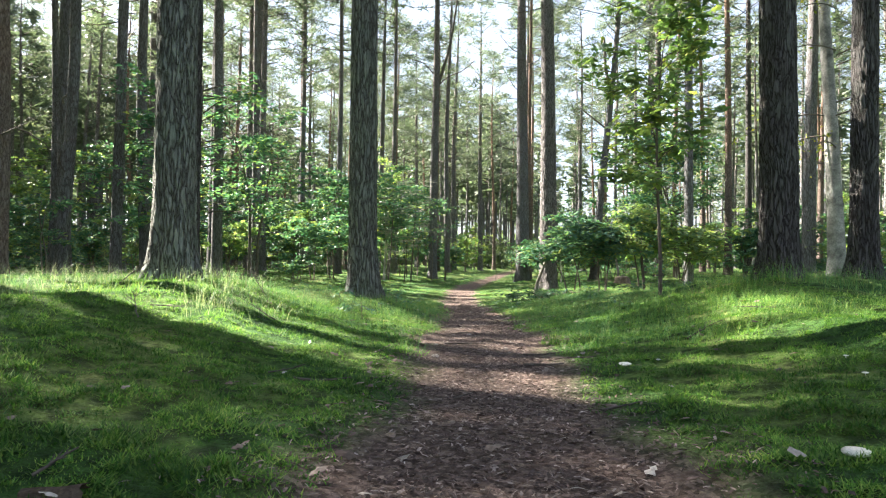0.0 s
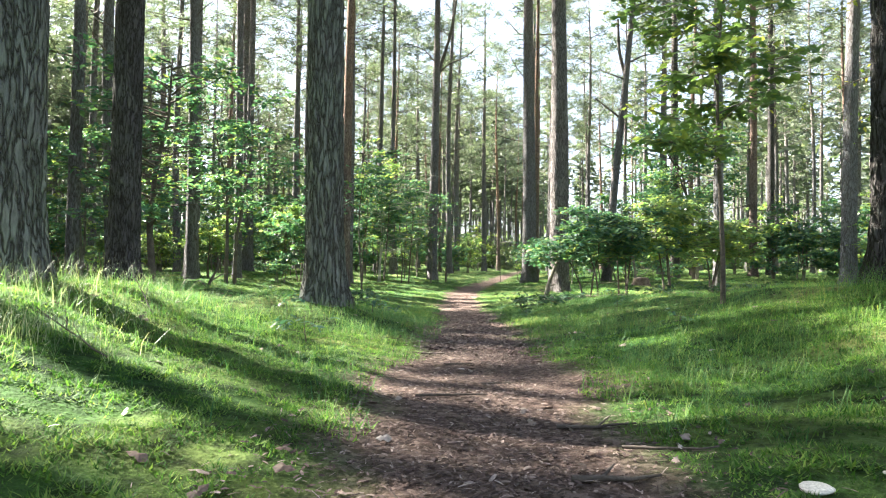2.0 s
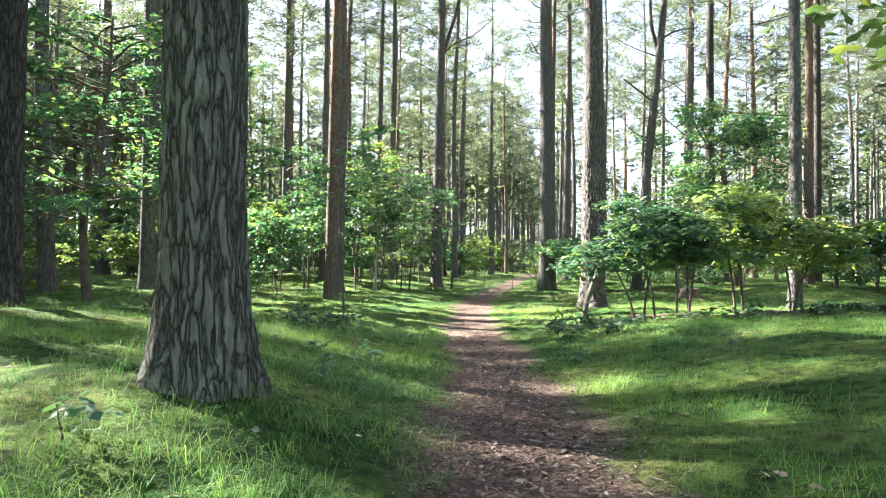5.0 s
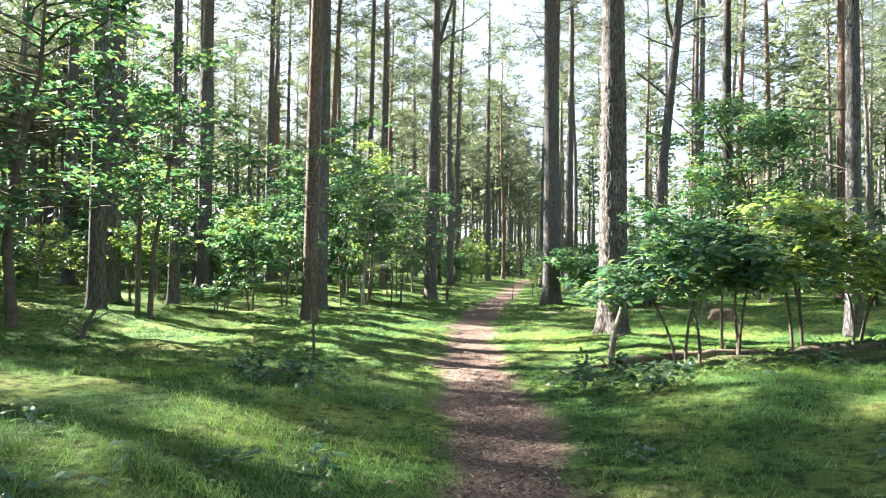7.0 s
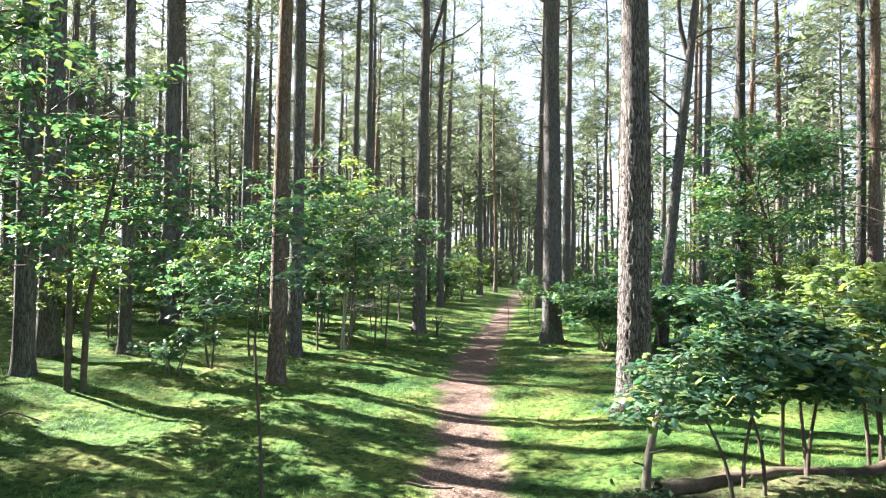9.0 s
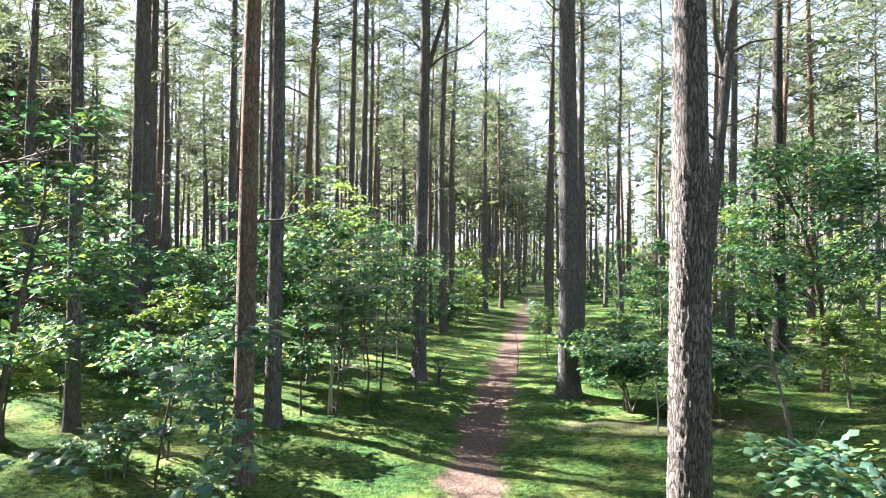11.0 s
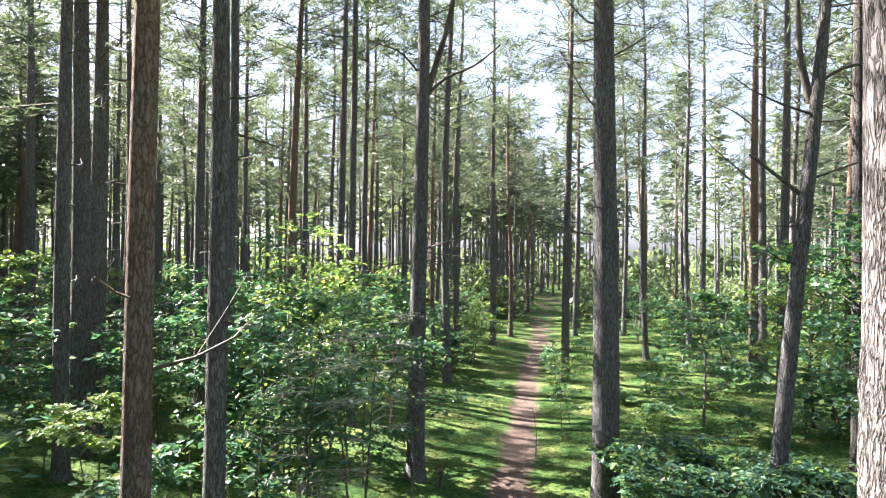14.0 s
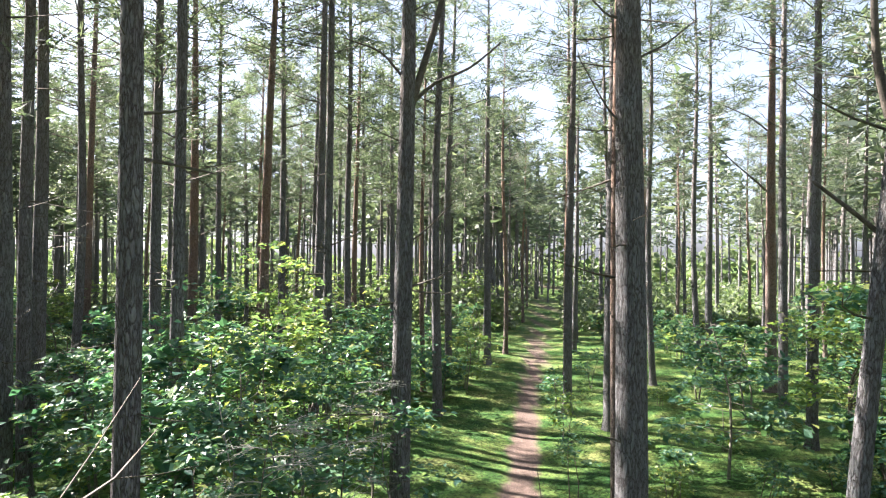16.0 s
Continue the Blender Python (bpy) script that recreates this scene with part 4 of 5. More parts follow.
def tufts(seed, spots, n, height, mat, label):
    """Tall loose grass round each spot."""
    g0 = np.random.RandomState(seed)
    s = np.array(spots)

    def place(g, m):
        k = g.randint(0, len(s), m)
        return s[k, 0] + g.normal(0, 1, m) * s[k, 2], s[k, 1] + g.normal(0, 1, m) * s[k, 2]
    x, y = place(g0, n)
    ok = np.abs(x - path_x(y)) > half_width(y)
    x, y = x[ok], y[ok]
    n = len(x)
    h = height[0] + (height[1] - height[0]) * g0.beta(1.6, 2.6, n)
    a, bow, wd = g0.uniform(0, 6.3, n), g0.uniform(0.5, 1.5, n), g0.uniform(0.0009, 0.0021, n)
    o = np.stack([x, y, land(x, y) - 0.01], -1)
    side = np.stack([-np.sin(a), np.cos(a), 0 * a], -1)
    rows = []
    for t in (0.0, 0.3, 0.55, 0.78, 1.0):
        c = o + np.stack([np.cos(a) * h * bow * t * t, np.sin(a) * h * bow * t * t, h * (t * 1.15 - 0.38 * bow * t ** 3)], -1)
        w = side * (wd * (1.05 - t))[:, None]
        rows += [c - w, c + w]
    v = np.stack(rows, 1).reshape(-1, 3)
    q = [f for k in range(4) for f in ((2 * k, 2 * k + 1, 2 * k + 3), (2 * k, 2 * k + 3, 2 * k + 2))]
    gg = Geo()
    gg.add(v, (np.array(q)[None] + (np.arange(n) * 10)[:, None, None]).reshape(-1, 3))
    return tagged(new("tall_grass", gg.mesh("tall_grass", mat, False)), label, "grass", kind="stuff")


tufts(11, [(4.0, 7.7, 0.25), (4.7, 7.9, 0.3), (3.4, 7.6, 0.2), (5.3, 7.6, 0.35)], 900, (0.14, 0.45), GRASS, "tall green grass at the foot of a pine")
tufts(12, [(-3.4, 6.6, 0.4), (-2.4, 7.4, 0.35), (-2.0, 6.2, 0.25), (-3.6, 5.4, 0.4), (-1.7, 5.3, 0.2), (-4.5, 8.5, 0.6)], 1900, (0.10, 0.34), STRAW, "pale dry grass on the mossy bank")
tufts(13, [(2.2, 7.0, 0.6), (1.8, 9.0, 0.6), (3.0, 11.0, 0.9), (-1.6, 7.4, 0.4), (-1.3, 11.5, 0.7), (2.5, 14.0, 1.0), (-2.5, 14.0, 1.0), (2.6, 6.4, 0.6), (3.2, 8.8, 0.8), (-1.0, 8.3, 0.5)], 4200, (0.08, 0.30), GRASS, "thin tall grass on moss")

# ---- litter of the path ----
def litter(seed, n, y0, y1, size, mat, name, label, wide, long=1.0, lean=1.6):
    g = np.random.RandomState(seed)
    y = y0 + (y1 - y0) * g.uniform(0, 1, n) ** lean
    x = path_x(y) + g.normal(0, 1, n).clip(-2.2, 2.2) * wide * half_width(y)
    z = land(x, y) + g.uniform(0.002, 0.012, n)
    a = g.uniform(0, 6.3, n)
    way = np.stack([np.cos(a), np.sin(a), g.normal(0, 0.22, n)], -1)
    up = np.stack([g.normal(0, 0.3, n), g.normal(0, 0.3, n), np.ones(n)], -1)
    t = [(-0.5, -0.14, 0), (-0.5, 0.12, 0.02), (0.0, -0.19, 0.05), (0.05, 0.17, 0.07), (0.5, -0.08, 0), (0.45, 0.13, -0.01)]
    f = [(0, 2, 1), (1, 2, 3), (2, 4, 3), (3, 4, 5)]
    sc = (size[0] + (size[1] - size[0]) * g.beta(1.5, 4, n))[:, None] * np.array([1, 1, 1])
    gg = Geo()
    gg.add(*spread([(p[0], p[1] * long, p[2]) for p in t], f, np.stack([x, y, z], -1), way, up, sc[:, :1]))
    return tagged(new(name, gg.mesh(name, mat, False)), label, "litter", kind="stuff")


litter(21, 24000, 0.9, 11.0, (0.010, 0.045), CHIPS, "bark_litter", "brown bark chips and needles on the footpath", 0.62)
litter(22, 7000, 8.0, 26.0, (0.025, 0.075), CHIPS, "bark_litter", "brown bark chips on the footpath", 0.55)
litter(23, 6000, 0.9, 10.0, (0.02, 0.075), CHIPS, "twig_litter", "thin dead twigs and pine needles", 0.75, 0.22)


def leaf_fall(seed, n, x0, x1, y0, y1):
    g = np.random.RandomState(seed)
    y = y0 + (y1 - y0) * g.uniform(0, 1, n) ** 1.5
    x = np.where(g.rand(n) < 0.5, path_x(y) + g.normal(0, 0.6, n), g.uniform(x0, x1, n))
    z = land(x, y) + 0.018
    a = g.uniform(0, 6.3, n)
    gg = Geo()
    gg.add(*spread(LEAF, LEAF_F, np.stack([x, y, z], -1), np.stack([np.cos(a), np.sin(a), g.normal(0, 0.2, n)], -1), np.stack([g.normal(0, 0.35, n), g.normal(0, 0.35, n), np.ones(n)], -1), g.uniform(0.035, 0.075, n)))
    tagged(new("fallen_leaves", gg.mesh("fallen_leaves", DEAD_LEAF, False)), "scattered dry brown fallen leaves", "leaves", kind="stuff")


leaf_fall(24, 420, -3.2, 3.6, 1.2, 14.0)


def stick(x, y, turn, long, r, seed, mat=None, lift=0.012, rise=0.0, forks=1, label="dead twig lying on the ground"):
    g = np.random.RandomState(seed)
    s = np.linspace(0, 1, 7)
    ca, sa = math.cos(radians(turn)), math.sin(radians(turn))
    wob = np.cumsum(g.normal(0, 0.025 * long, 7))
    px, py = (s - 0.5) * long * ca - wob * sa, (s - 0.5) * long * sa + wob * ca
    pz = land(x + px, y + py) - land1(x, y) + lift + rise * s * long
    pts = np.stack([px, py, pz], -1)
    w = Geo()
    w.add(*tube(pts, r * np.interp(s, [0, 1], [1.1, 0.45]), 6))
    for k in range(forks):
        i = 2 + g.randint(3)
        d = (pts[i + 1] - pts[i]) * 1.2 + np.array([-sa, ca, g.uniform(0.1, 0.5)]) * long * g.uniform(0.12, 0.25) * g.choice([-1, 1]) * (1, 1, 0) + (0, 0, g.uniform(0, 0.1) * long)
        w.add(*tube([pts[i], pts[i] + d * 0.5, pts[i] + d], [r * 0.6, r * 0.5, r * 0.25], 4))
    ob = tagged(new("dead_stick", w.mesh("dead_stick", mat or TWIG)), label, "stick", "dead sticks on the ground")
    ob.matrix_basis = pose(x, y, land1(x, y))
    return ob


stick(0.0, 19.63, 4, 0.62, 0.022, 1, label="dark dead branch lying across the footpath edge")
for k, (x, y, a, l, r) in enumerate([(0.25, 6.9, 5, 0.18, 0.008), (0.75, 5.0, -12, 0.30, 0.008), (0.20, 5.6, 8, 0.35, 0.007), (0.65, 4.3, 4, 0.26, 0.010), (0.9, 4.6, -20, 0.3, 0.006),
                                     (0.05, 7.4, 3, 0.28, 0.008), (0.45, 6.0, 30, 0.2, 0.006), (0.1, 3.3, 60, 0.16, 0.005), (0.8, 3.0, 15, 0.2, 0.006), (-0.6, 3.4, 20, 0.3, 0.008)]):
    stick(x, y, a, l, r, 100 + k, forks=k % 2, label="short dead twig on the footpath")
for k, (x, y, a, l, rise) in enumerate([(-1.5, 5.4, 160, 0.6, 0.25), (-2.8, 6.1, 60, 0.5, 0.6), (1.92, 4.95, 20, 0.45, 0.25), (-0.82, 3.55, 30, 0.3, 0.2), (-1.0, 1.75, 40, 0.16, 0.5),
                                        (-1.9, 6.9, 140, 0.55, 0.6), (-2.1, 4.6, 120, 0.5, 0.5), (2.6, 5.6, 150, 0.5, 0.2), (-2.0, 5.0, 15, 0.5, 0.1)]):
    stick(x, y, a, l * 0.65, 0.0045, 120 + k, rise=rise, forks=4, label="branched dead twig sticking out of moss")


def bark_chunk(x, y, turn, size):
    """A broken, curled slab of bark."""
    bm = bmesh.new()
    n = 7
    g = np.random.RandomState(int(size * 1000))
    rows = []
    for i in range(5):
        row = []
        for k in range(n):
            a = radians(-70 + 140 * k / (n - 1))
            row.append(bm.verts.new(((i / 4 - 0.5) * size + g.normal(0, 0.03) * size, math.sin(a) * size * 0.24, math.cos(a) * size * 0.22 + g.normal(0, 0.012) * size)))
        rows.append(row)
    for i in range(4):
        for k in range(n - 1):
            bm.faces.new((rows[i][k], rows[i + 1][k], rows[i + 1][k + 1], rows[i][k + 1]))
    bmesh.ops.solidify(bm, geom=bm.faces[:], thickness=size * 0.06)
    me = bpy.data.meshes.new("bark_piece")
    bm.to_mesh(me)
    bm.free()
    me.materials.append(ROTTEN)
    ob = tagged(new("bark_piece", me), "curled pale slab of broken bark on moss", "bark")
    ob.matrix_basis = pose(x, y, land1(x, y) - 0.005, 4, -3, turn)


bark_chunk(-0.93, 1.62, 10, 0.14)
bark_chunk(-0.62, 2.0, 70, 0.07)


def lathe(name, profile, mat, sides=20, wob=0.0, seed=1):
    g = np.random.RandomState(seed)
    ang = np.arange(sides) * 2 * np.pi / sides
    pr = np.asarray(profile, float)
    k = 1 + wob * (np.sin(3 * ang + g.uniform(0, 6)) + 0.6 * np.sin(5 * ang + g.uniform(0, 6)))
    v = np.stack([pr[:, 0:1] * np.cos(ang) * k, pr[:, 0:1] * np.sin(ang) * k, np.broadcast_to(pr[:, 1:2], (len(pr), sides))], -1).reshape(-1, 3)
    i, j = np.meshgrid(np.arange(len(pr) - 1), np.arange(sides), indexing="ij")
    a, b = i * sides + j, i * sides + (j + 1) % sides
    gg = Geo()
    gg.add(v, np.concatenate([np.stack([a, b, a + sides], -1).reshape(-1, 3), np.stack([b, b + sides, a + sides], -1).reshape(-1, 3)]))
    return gg.mesh(name, mat)


def mushroom(x, y, r, tall):
    ob = tagged(new("mushroom"), "pale flat-capped mushroom growing in moss", "mushroom", "mushrooms in the moss")
    part("cap", lathe("cap", [(0.001, tall + r * 0.22), (r * 0.5, tall + r * 0.2), (r * 0.85, tall + r * 0.12), (r, tall + r * 0.02), (r * 0.96, tall - r * 0.06), (r * 0.5, tall - r * 0.02), (0.001, tall)], CAP, 20, 0.04), ob)
    part("stalk", lathe("stalk", [(r * 0.22, -0.02), (r * 0.17, tall * 0.5), (r * 0.16, tall)], CAP, 10), ob)
    ob.matrix_basis = pose(x, y, land1(x, y), 3, -4, 0)


mushroom(1.12, 4.13, 0.042, 0.016)
mushroom(1.27, 2.06, 0.044, 0.016)
for x, y, r in ((1.35, 4.2, 0.014), (1.95, 3.1, 0.015), (2.1, 3.5, 0.014)):
    mushroom(x, y, r, 0.012)

# ---- seedlings and brambles ----
seedlings = [(-1.35, 8.6, 0.25), (-0.75, 10.3, 0.35), (1.95, 7.8, 0.22), (-0.5, 12.0, 0.3), (-2.0, 15.6, 0.35), (-1.2, 16.2, 0.3), (-0.6, 15.2, 0.35), (-2.6, 13.0, 0.3), (-1.0, 14.0, 0.25),
             (2.9, 12.8, 0.25), (-1.6, 12.2, 0.2), (1.6, 13.6, 0.2), (3.4, 15.2, 0.3)]
for k, (x, y, h) in enumerate(seedlings):
    oak(x, y, "tiny oak seedling standing in grass", TWIG, seed=300 + k, group="oak seedlings", height=h, reach=0.16, low=0.4, stems=1, limbs=5, leaves=16, size=0.085, stem_r=0.005)
for k, (x, y, h) in enumerate([(-0.85, 7.4, 0.30), (-1.75, 11.6, 0.2), (-1.25, 12.6, 0.24), (-0.85, 13.1, 0.22), (3.55, 16.5, 0.28), (3.75, 16.6, 0.24)]):
    oak(x, y, "oak seedling with large pale green leaves in grass", TWIG, OAK_LEAF if x < 0 else OAK_LEAF_SUN_TINT, seed=320 + k, group="oak seedlings", height=h, reach=0.24, low=0.35, stems=2, limbs=8, leaves=26, size=0.10, arch=0.4, stem_r=0.005)
brambles = [(1.8, 17.0, 0.4), (2.4, 16.6, 0.35), (2.0, 18.2, 0.35), (2.9, 17.5, 0.3), (4.9, 17.3, 0.3), (6.3, 17.6, 0.35), (7.3, 18.2, 0.3), (-2.3, 17.0, 0.3), (-1.7, 16.2, 0.3)]
for k, (x, y, h) in enumerate(brambles):
    oak(x, y, "low dark green bramble patch", TWIG, BRAMBLE, seed=330 + k, group="brambles", height=h, reach=0.5, low=0.2, stems=4, limbs=14, leaves=120, size=0.12, arch=0.9, stem_r=0.006, flat=0.5)


# ---- log, stump, dead saplings ----
def log(x0, y0, x1, y1, r, label):
    s = np.linspace(0, 1, 26)
    g = np.random.RandomState(5)
    x, y = x0 + (x1 - x0) * s, y0 + (y1 - y0) * s + 0.06 * np.sin(s * 7)
    rr = r * (0.75 + 0.25 * np.sin(s * 9 + 1) * 0.6 + g.normal(0, 0.06, 26))
    w = Geo()
    w.add(*tube(np.stack([x - x0, y - y0, land(x, y) - land1(x0, y0) + rr * 0.35], -1), rr, 14))
    ob = tagged(new("fallen_log", w.mesh("fallen_log", OLD_LOG)), label, "log")
    ob.matrix_basis = pose(x0, y0, land1(x0, y0))


log(2.7, 18.9, 7.6, 19.9, 0.11, "long rotting log half sunk in dark soil")
stump = tagged(new("tree_stump"), "crumbling pale tree stump overgrown with moss", "stump")
part("body", lathe("body", [(0.42, -0.06), (0.33, 0.08), (0.27, 0.22), (0.25, 0.33), (0.15, 0.36), (0.07, 0.27), (0.001, 0.25)], ROTTEN, 26, 0.10, 4), stump)
part("moss_cover", lathe("moss_cover", [(0.75, -0.05), (0.62, 0.05), (0.48, 0.10), (0.36, 0.11), (0.30, 0.06)], FLOOR, 26, 0.10, 6), stump, "green moss grown over the foot")
stump.matrix_basis = pose(6.5, 24.3, land1(6.5, 24.3))


def dead_sapling(x, y, label, lines, mat=TWIG):
    ob = tagged(new("dead_sapling"), label, "dead sapling")
    for k, (pts, r0, r1) in enumerate(lines):
        p = np.array(pts, float)
        u = np.linspace(0, 1, len(p))
        q = np.linspace(0, 1, 9)
        p = np.stack([np.interp(q, u, p[:, c]) for c in range(3)], -1)
        p[1:-1] = (p[:-2] + p[1:-1] * 2 + p[2:]) / 4
        w = Geo()
        w.add(*tube(p, np.linspace(r0, r1, 9), 8))
        part("limb" if k else "stem", w.mesh("limb" if k else "stem", mat), ob)
    ob.matrix_basis = pose(x, y, land1(x, y))


dead_sapling(-6.1, 20.0, "dark forked dead sapling on sunny moss", [([(0, 0, -0.05), (0.03, 0, 0.25), (0.22, 0.05, 0.55), (0.26, 0, 0.9)], 0.05, 0.02), ([(0.05, 0, 0.25), (0.4, 0.1, 0.5), (0.85, 0.1, 0.35)], 0.02, 0.008), ([(0.0, 0, 0.1), (-0.25, 0.05, 0.3), (-0.4, 0, 0.2)], 0.025, 0.008)])
dead_sapling(2.62, 19.1, "broken pale stem leaning out of a bush", [([(0, 0, -0.05), (0.05, 0.1, 0.35), (0.22, 0.3, 0.75), (0.4, 0.5, 1.1)], 0.06, 0.035), ([(0.06, 0.1, 0.4), (0.25, 0.05, 0.46)], 0.02, 0.012), ([(0.03, 0.1, 0.25), (-0.15, 0.02, 0.32)], 0.018, 0.01)], STEM)
dead_sapling(0.12, 35.4, "knobbly cut shrub beside the footpath", [([(0, 0, -0.05), (0.02, 0, 0.5)], 0.045, 0.05)] + [([(0.02, 0, 0.25 + 0.035 * k), (0.02 + 0.16 * math.cos(k * 2.4), 0.16 * math.sin(k * 2.4), 0.38 + 0.04 * k), (0.02 + 0.2 * math.cos(k * 2.4), 0.2 * math.sin(k * 2.4), 0.48 + 0.04 * k)], 0.014, 0.008) for k in range(9)])
dead_sapling(6.9, 26.5, "bare crooked dead sapling with pale curling limbs", [([(0, 0, -0.05), (0.03, 0, 0.5), (-0.08, 0.05, 1.1), (-0.30, 0.1, 2.0), (-0.48, 0.1, 2.7)], 0.06, 0.02), ([(-0.22, 0.1, 1.8), (-0.6, -0.1, 1.95), (-1.0, -0.2, 1.8), (-1.3, -0.2, 1.85)], 0.022, 0.007), ([(-0.45, 0.1, 2.55), (-0.15, 0.0, 2.35), (0.02, -0.1, 2.0), (-0.15, -0.15, 1.75)], 0.02, 0.006), ([(0.0, 0, 0.7), (-0.2, -0.1, 0.85), (-0.36, -0.15, 0.95)], 0.014, 0.005), ([(0.0, 0, 0.25), (0.4, -0.1, 0.5), (0.7, 0.0, 0.95)], 0.018, 0.006), ([(-0.28, 0.1, 1.9), (0.2, 0.1, 2.05), (0.8, 0.2, 2.4)], 0.016, 0.005)], STEM)
dead_sapling(5.05, 28.7, "thin bare stem beside a low oak bush", [([(0, 0, -0.05), (0.02, 0, 0.5), (-0.05, 0.05, 1.3)], 0.022, 0.01), ([(0.0, 0, 0.6), (0.2, 0.0, 0.75), (0.42, 0.0, 0.7)], 0.010, 0.004)], PALE_STEM)
dead_sapling(3.05, 38.6, "thin bare stick standing beside the footpath", [([(0, 0, -0.05), (0.03, 0, 0.7), (-0.1, 0, 1.5)], 0.018, 0.008)])


def twiggy(x, y, label, height, reach, seed, limbs=46, mat=None):
    """A dead, leafless young tree: drooping limbs, each with many fine pale twigs."""
    g = np.random.RandomState(seed)
    ob = tagged(new("dead_tree"), label, "dead tree")
    u = np.linspace(0, 1, 9)
    line = np.stack([0.10 * height * u ** 2 + 0.05 * np.sin(u * 5), 0.06 * np.sin(u * 4 + 1), -0.06 + height * u], -1)
    w = Geo()
    w.add(*tube(line, 0.035 * (1.08 - u), 7))
    part("stem", w.mesh("stem", TWIG), ob)
    fine = Geo()
    for k in range(limbs):
        t = 0.22 + 0.76 * (k + g.rand()) / limbs
        o = np.array([np.interp(t, u, line[:, c]) for c in range(3)])
        a, long = g.uniform(0, 6.3), reach * (1.15 - 0.8 * t) * g.uniform(0.6, 1.1)
        q = np.linspace(0, 1, 6)
        p = o + np.stack([np.cos(a + 0.3 * q) * q * long, np.sin(a + 0.3 * q) * q * long, 0.35 * q * long - 0.30 * long * q * q], -1)
        fine.add(*tube(p, np.linspace(0.010, 0.003, 6), 4))
        for m in range(11):
            z = g.uniform(0.2, 1.0)
            b = np.array([np.interp(z, q, p[:, c]) for c in range(3)])
            side = g.choice([-1, 1]) * g.uniform(0.5, 1.1)
            d = np.array([math.cos(a + side), math.sin(a + side), g.uniform(-0.25, 0.3)]) * g.uniform(0.12, 0.42) * (0.5 + 0.5 * reach)
            fine.add(*tube([b, b + d * 0.5 + (0, 0, 0.02), b + d], [0.0045, 0.0035, 0.002], 3))
            for e in (0.45, 0.75):
                c = np.array([math.cos(a + side * (0.3 + g.rand())), math.sin(a + side * (0.3 + g.rand())), g.uniform(-0.3, 0.2)]) * 0.13
                fine.add(*tube([b + d * e, b + d * e + c], [0.003, 0.0015], 3))
    part("brushwood", fine.mesh("brushwood", mat or PALE_STEM), ob, "fine pale lichened twigs", "stuff")
    ob.matrix_basis = pose(x, y, land1(x, y))


twiggy(-2.45, 30.3, "dead young tree with fine pale lichened twigs", 4.6, 1.6, 61, 26)
twiggy(-1.55, 32.4, "dead young tree with bare drooping twigs", 5.0, 1.4, 62, 22)

# birch leaning between two pines, with yellowing twigs
birch = tagged(new("birch_tree"), "leaning birch with peeling white bark and yellowing leaves", "birch tree")
u = np.linspace(0, 1, 16)
w = Geo()
w.add(*tube(np.stack([-0.10 * u - 0.35 * u * u, 0.3 * u, -0.1 + 9.0 * u], -1), 0.135 * (1 - 0.75 * u) + 0.06 * np.exp(-u * 30), 18))
part("trunk", w.mesh("trunk", BIRCH), birch)
gb = np.random.RandomState(9)
w, c = Geo(), Geo()
tips = []
for k in range(18):
    h = gb.uniform(2.2, 6.5)
    a = gb.uniform(2.2, 5.6)
    lg = gb.uniform(0.8, 1.9)
    s = np.linspace(0, 1, 6)
    p = np.stack([-0.03 + np.cos(a) * s * lg, np.sin(a) * s * lg, h + 0.3 * s * lg - 0.55 * lg * s * s], -1)
    w.add(*tube(p, np.linspace(0.014, 0.004, 6), 4))
    tips += [p[m] + gb.normal(0, 0.1, 3) for m in gb.randint(2, 6, 34)]
part("twigs", w.mesh("twigs", TWIG), birch, "thin hanging twigs", "stuff")
tips = np.array(tips)
c.add(*spread(SMALL_LEAF, SMALL_LEAF_F, tips, gb.normal(0, 1, tips.shape), gb.normal(0, 0.6, tips.shape) + (0, 0, 1), gb.uniform(0.05, 0.09, len(tips))))
part("crown", c.mesh("crown", leafy("birch_leaf", [(0.0, (0.08, 0.14, 0.03)), (0.5, (0.22, 0.24, 0.04)), (1.0, (0.42, 0.36, 0.05))], 0.5, 0.45), False), birch, "sparse yellow-green leaves", "stuff")
birch.matrix_basis = pose(6.35, 10.8, land1(6.35, 10.8))


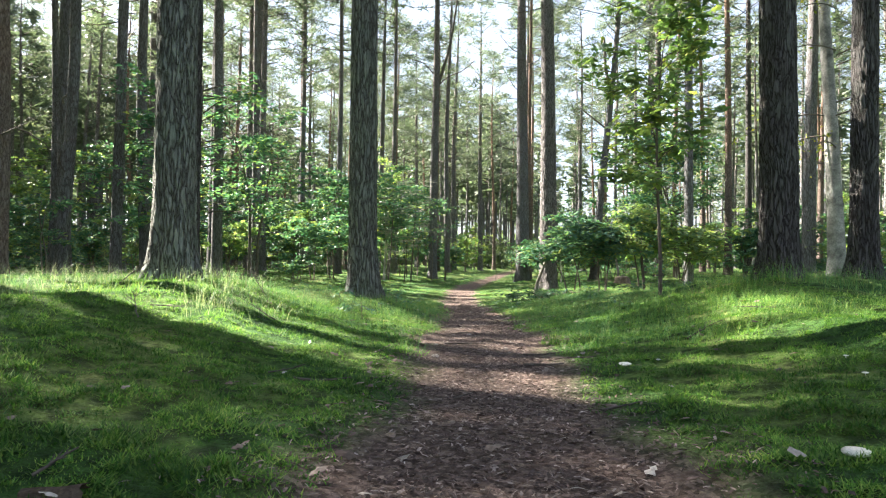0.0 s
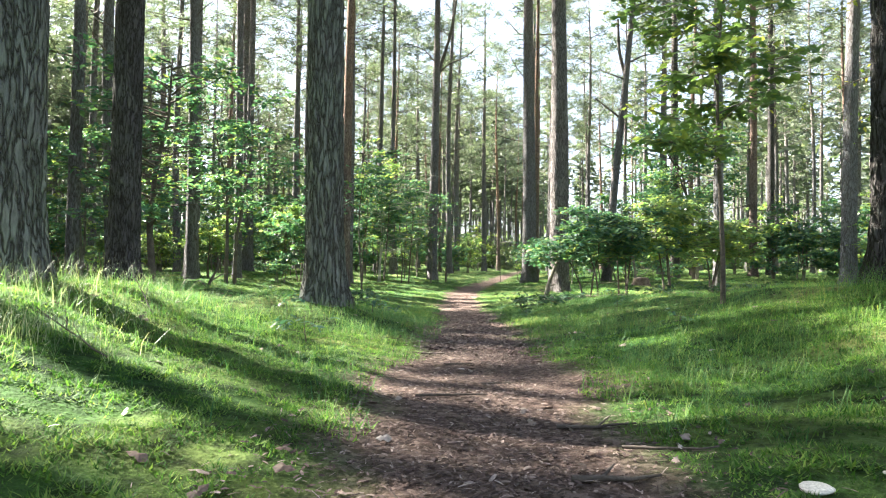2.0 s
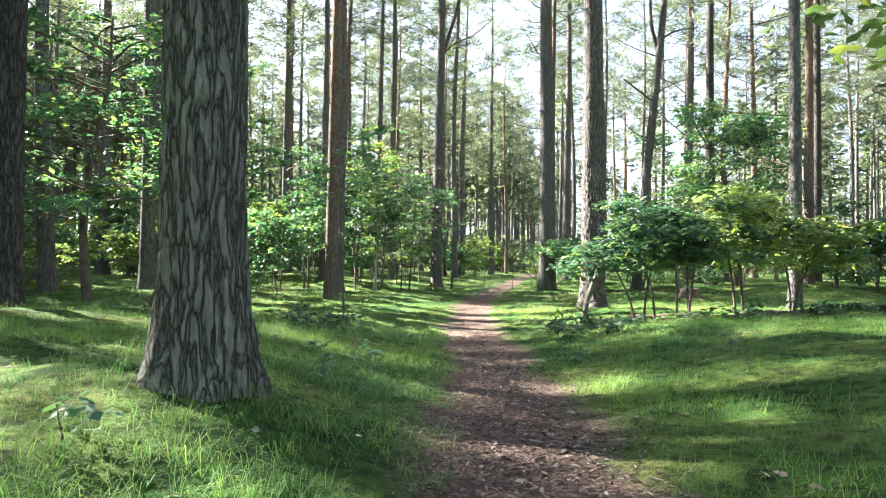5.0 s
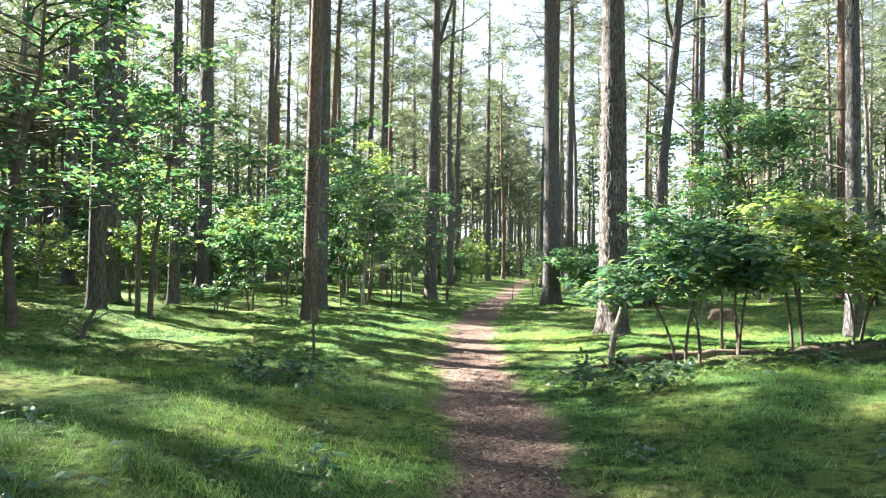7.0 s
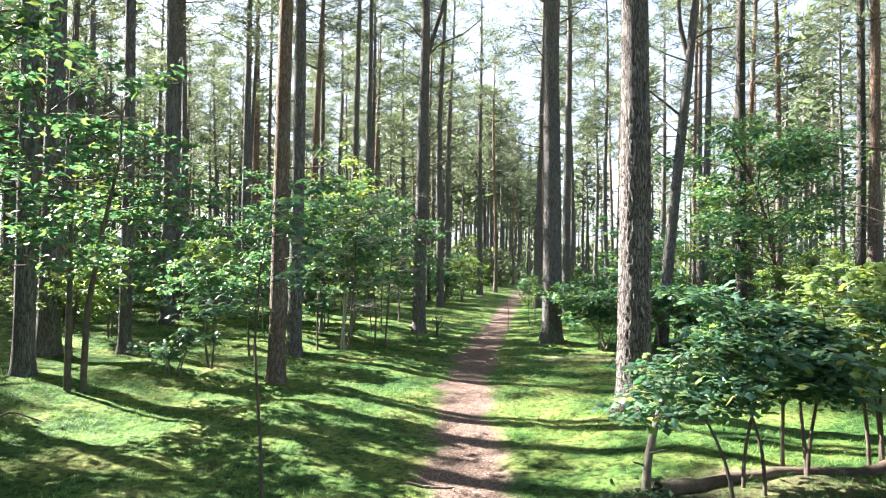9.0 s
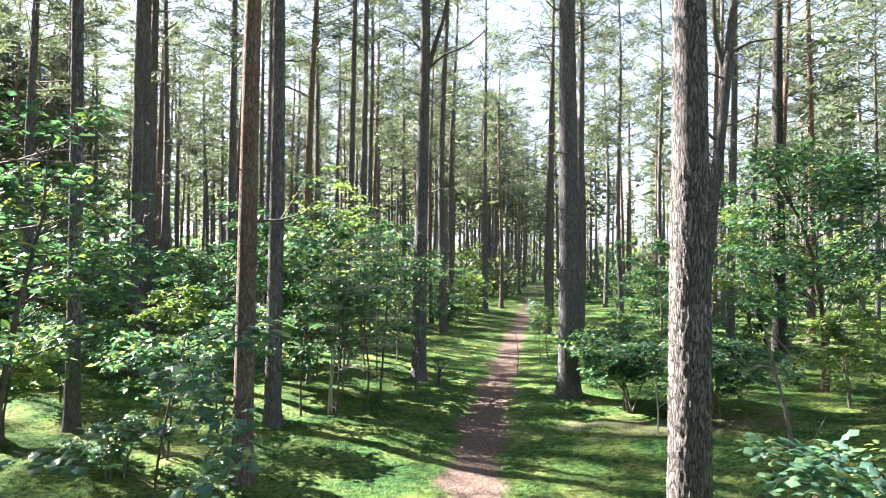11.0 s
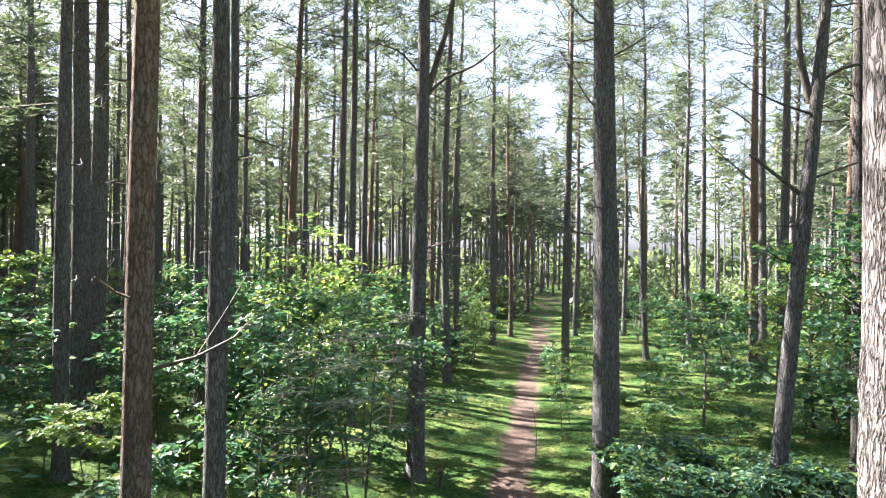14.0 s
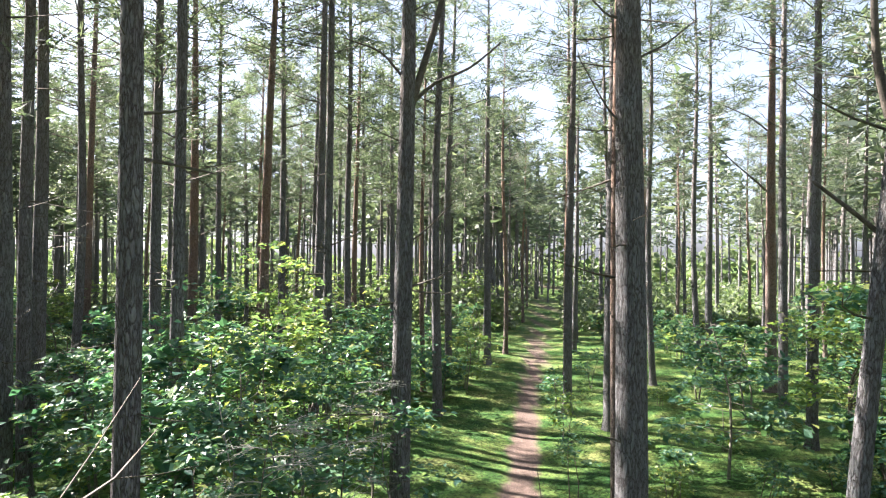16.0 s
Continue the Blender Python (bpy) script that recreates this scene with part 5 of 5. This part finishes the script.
# ---- stout limbs on some pines ----
def limbs_on(x, y, lines, label):
    """Adds single limbs to the pine that stands nearest."""
    tree = min((o for o in scene.objects if o.name.startswith("pine_tree")), key=lambda o: (o.matrix_basis.translation.x - x) ** 2 + (o.matrix_basis.translation.y - y) ** 2)
    for pts, r0, r1 in lines:
        p = np.array(pts, float)
        q = np.linspace(0, 1, 10)
        p = np.stack([np.interp(q, np.linspace(0, 1, len(p)), p[:, k]) for k in range(3)], -1)
        p[1:-1] = (p[:-2] + p[1:-1] * 2 + p[2:]) / 4
        w = Geo()
        w.add(*tube(p, np.linspace(r0, r1, 10), 8))
        part("limb", w.mesh("limb", TWIG), tree, label)


limbs_on(-0.55, 36.0, [([(0.05, 0, 9.9), (0.35, 0, 10.9), (0.85, 0, 12.6), (1.2, 0, 15)], 0.10, 0.05), ([(0.1, 0, 10.3), (0.7, 0, 10.9), (1.5, 0, 11.2), (2.2, 0, 11.8)], 0.05, 0.02),
                       ([(0.1, 0, 7.2), (0.5, 0.1, 7.5), (1.2, 0.1, 8.2)], 0.03, 0.012), ([(0, 0, 11.0), (-0.5, 0, 11.6), (-1.4, 0, 11.9)], 0.035, 0.012)], "stout bare forking limb")
limbs_on(16.6, 53.4, [([(0, 0, 9.6), (-0.9, 0, 10.4), (-2.0, 0, 11.3), (-3.1, 0, 12.4)], 0.06, 0.02), ([(0, 0, 12.6), (-1.0, 0, 13.4), (-2.4, 0, 14.0)], 0.05, 0.02)], "long bare drooping limb")
limbs_on(3.95, 33.4, [([(0, 0, 9.2), (-0.5, -0.1, 9.6), (-1.1, -0.2, 10.6)], 0.03, 0.01), ([(0, 0, 10.6), (0.6, 0, 10.9), (1.2, 0, 11.4)], 0.03, 0.01), ([(0, 0, 11.4), (-0.5, 0, 11.4), (-1.2, 0, 12.2)], 0.035, 0.012)], "bare dead limb")
limbs_on(7.2, 32.1, [([(0.75, 0, 9.2), (0.5, 0, 10.2), (0.45, 0, 11.6)], 0.09, 0.05), ([(0.6, 0, 7.2), (0.1, 0, 7.6), (-0.5, 0.1, 8.1)], 0.05, 0.03), ([(0.8, 0, 9.6), (1.5, 0, 10.0), (2.3, 0, 10.1)], 0.05, 0.02)], "stout grey limb")
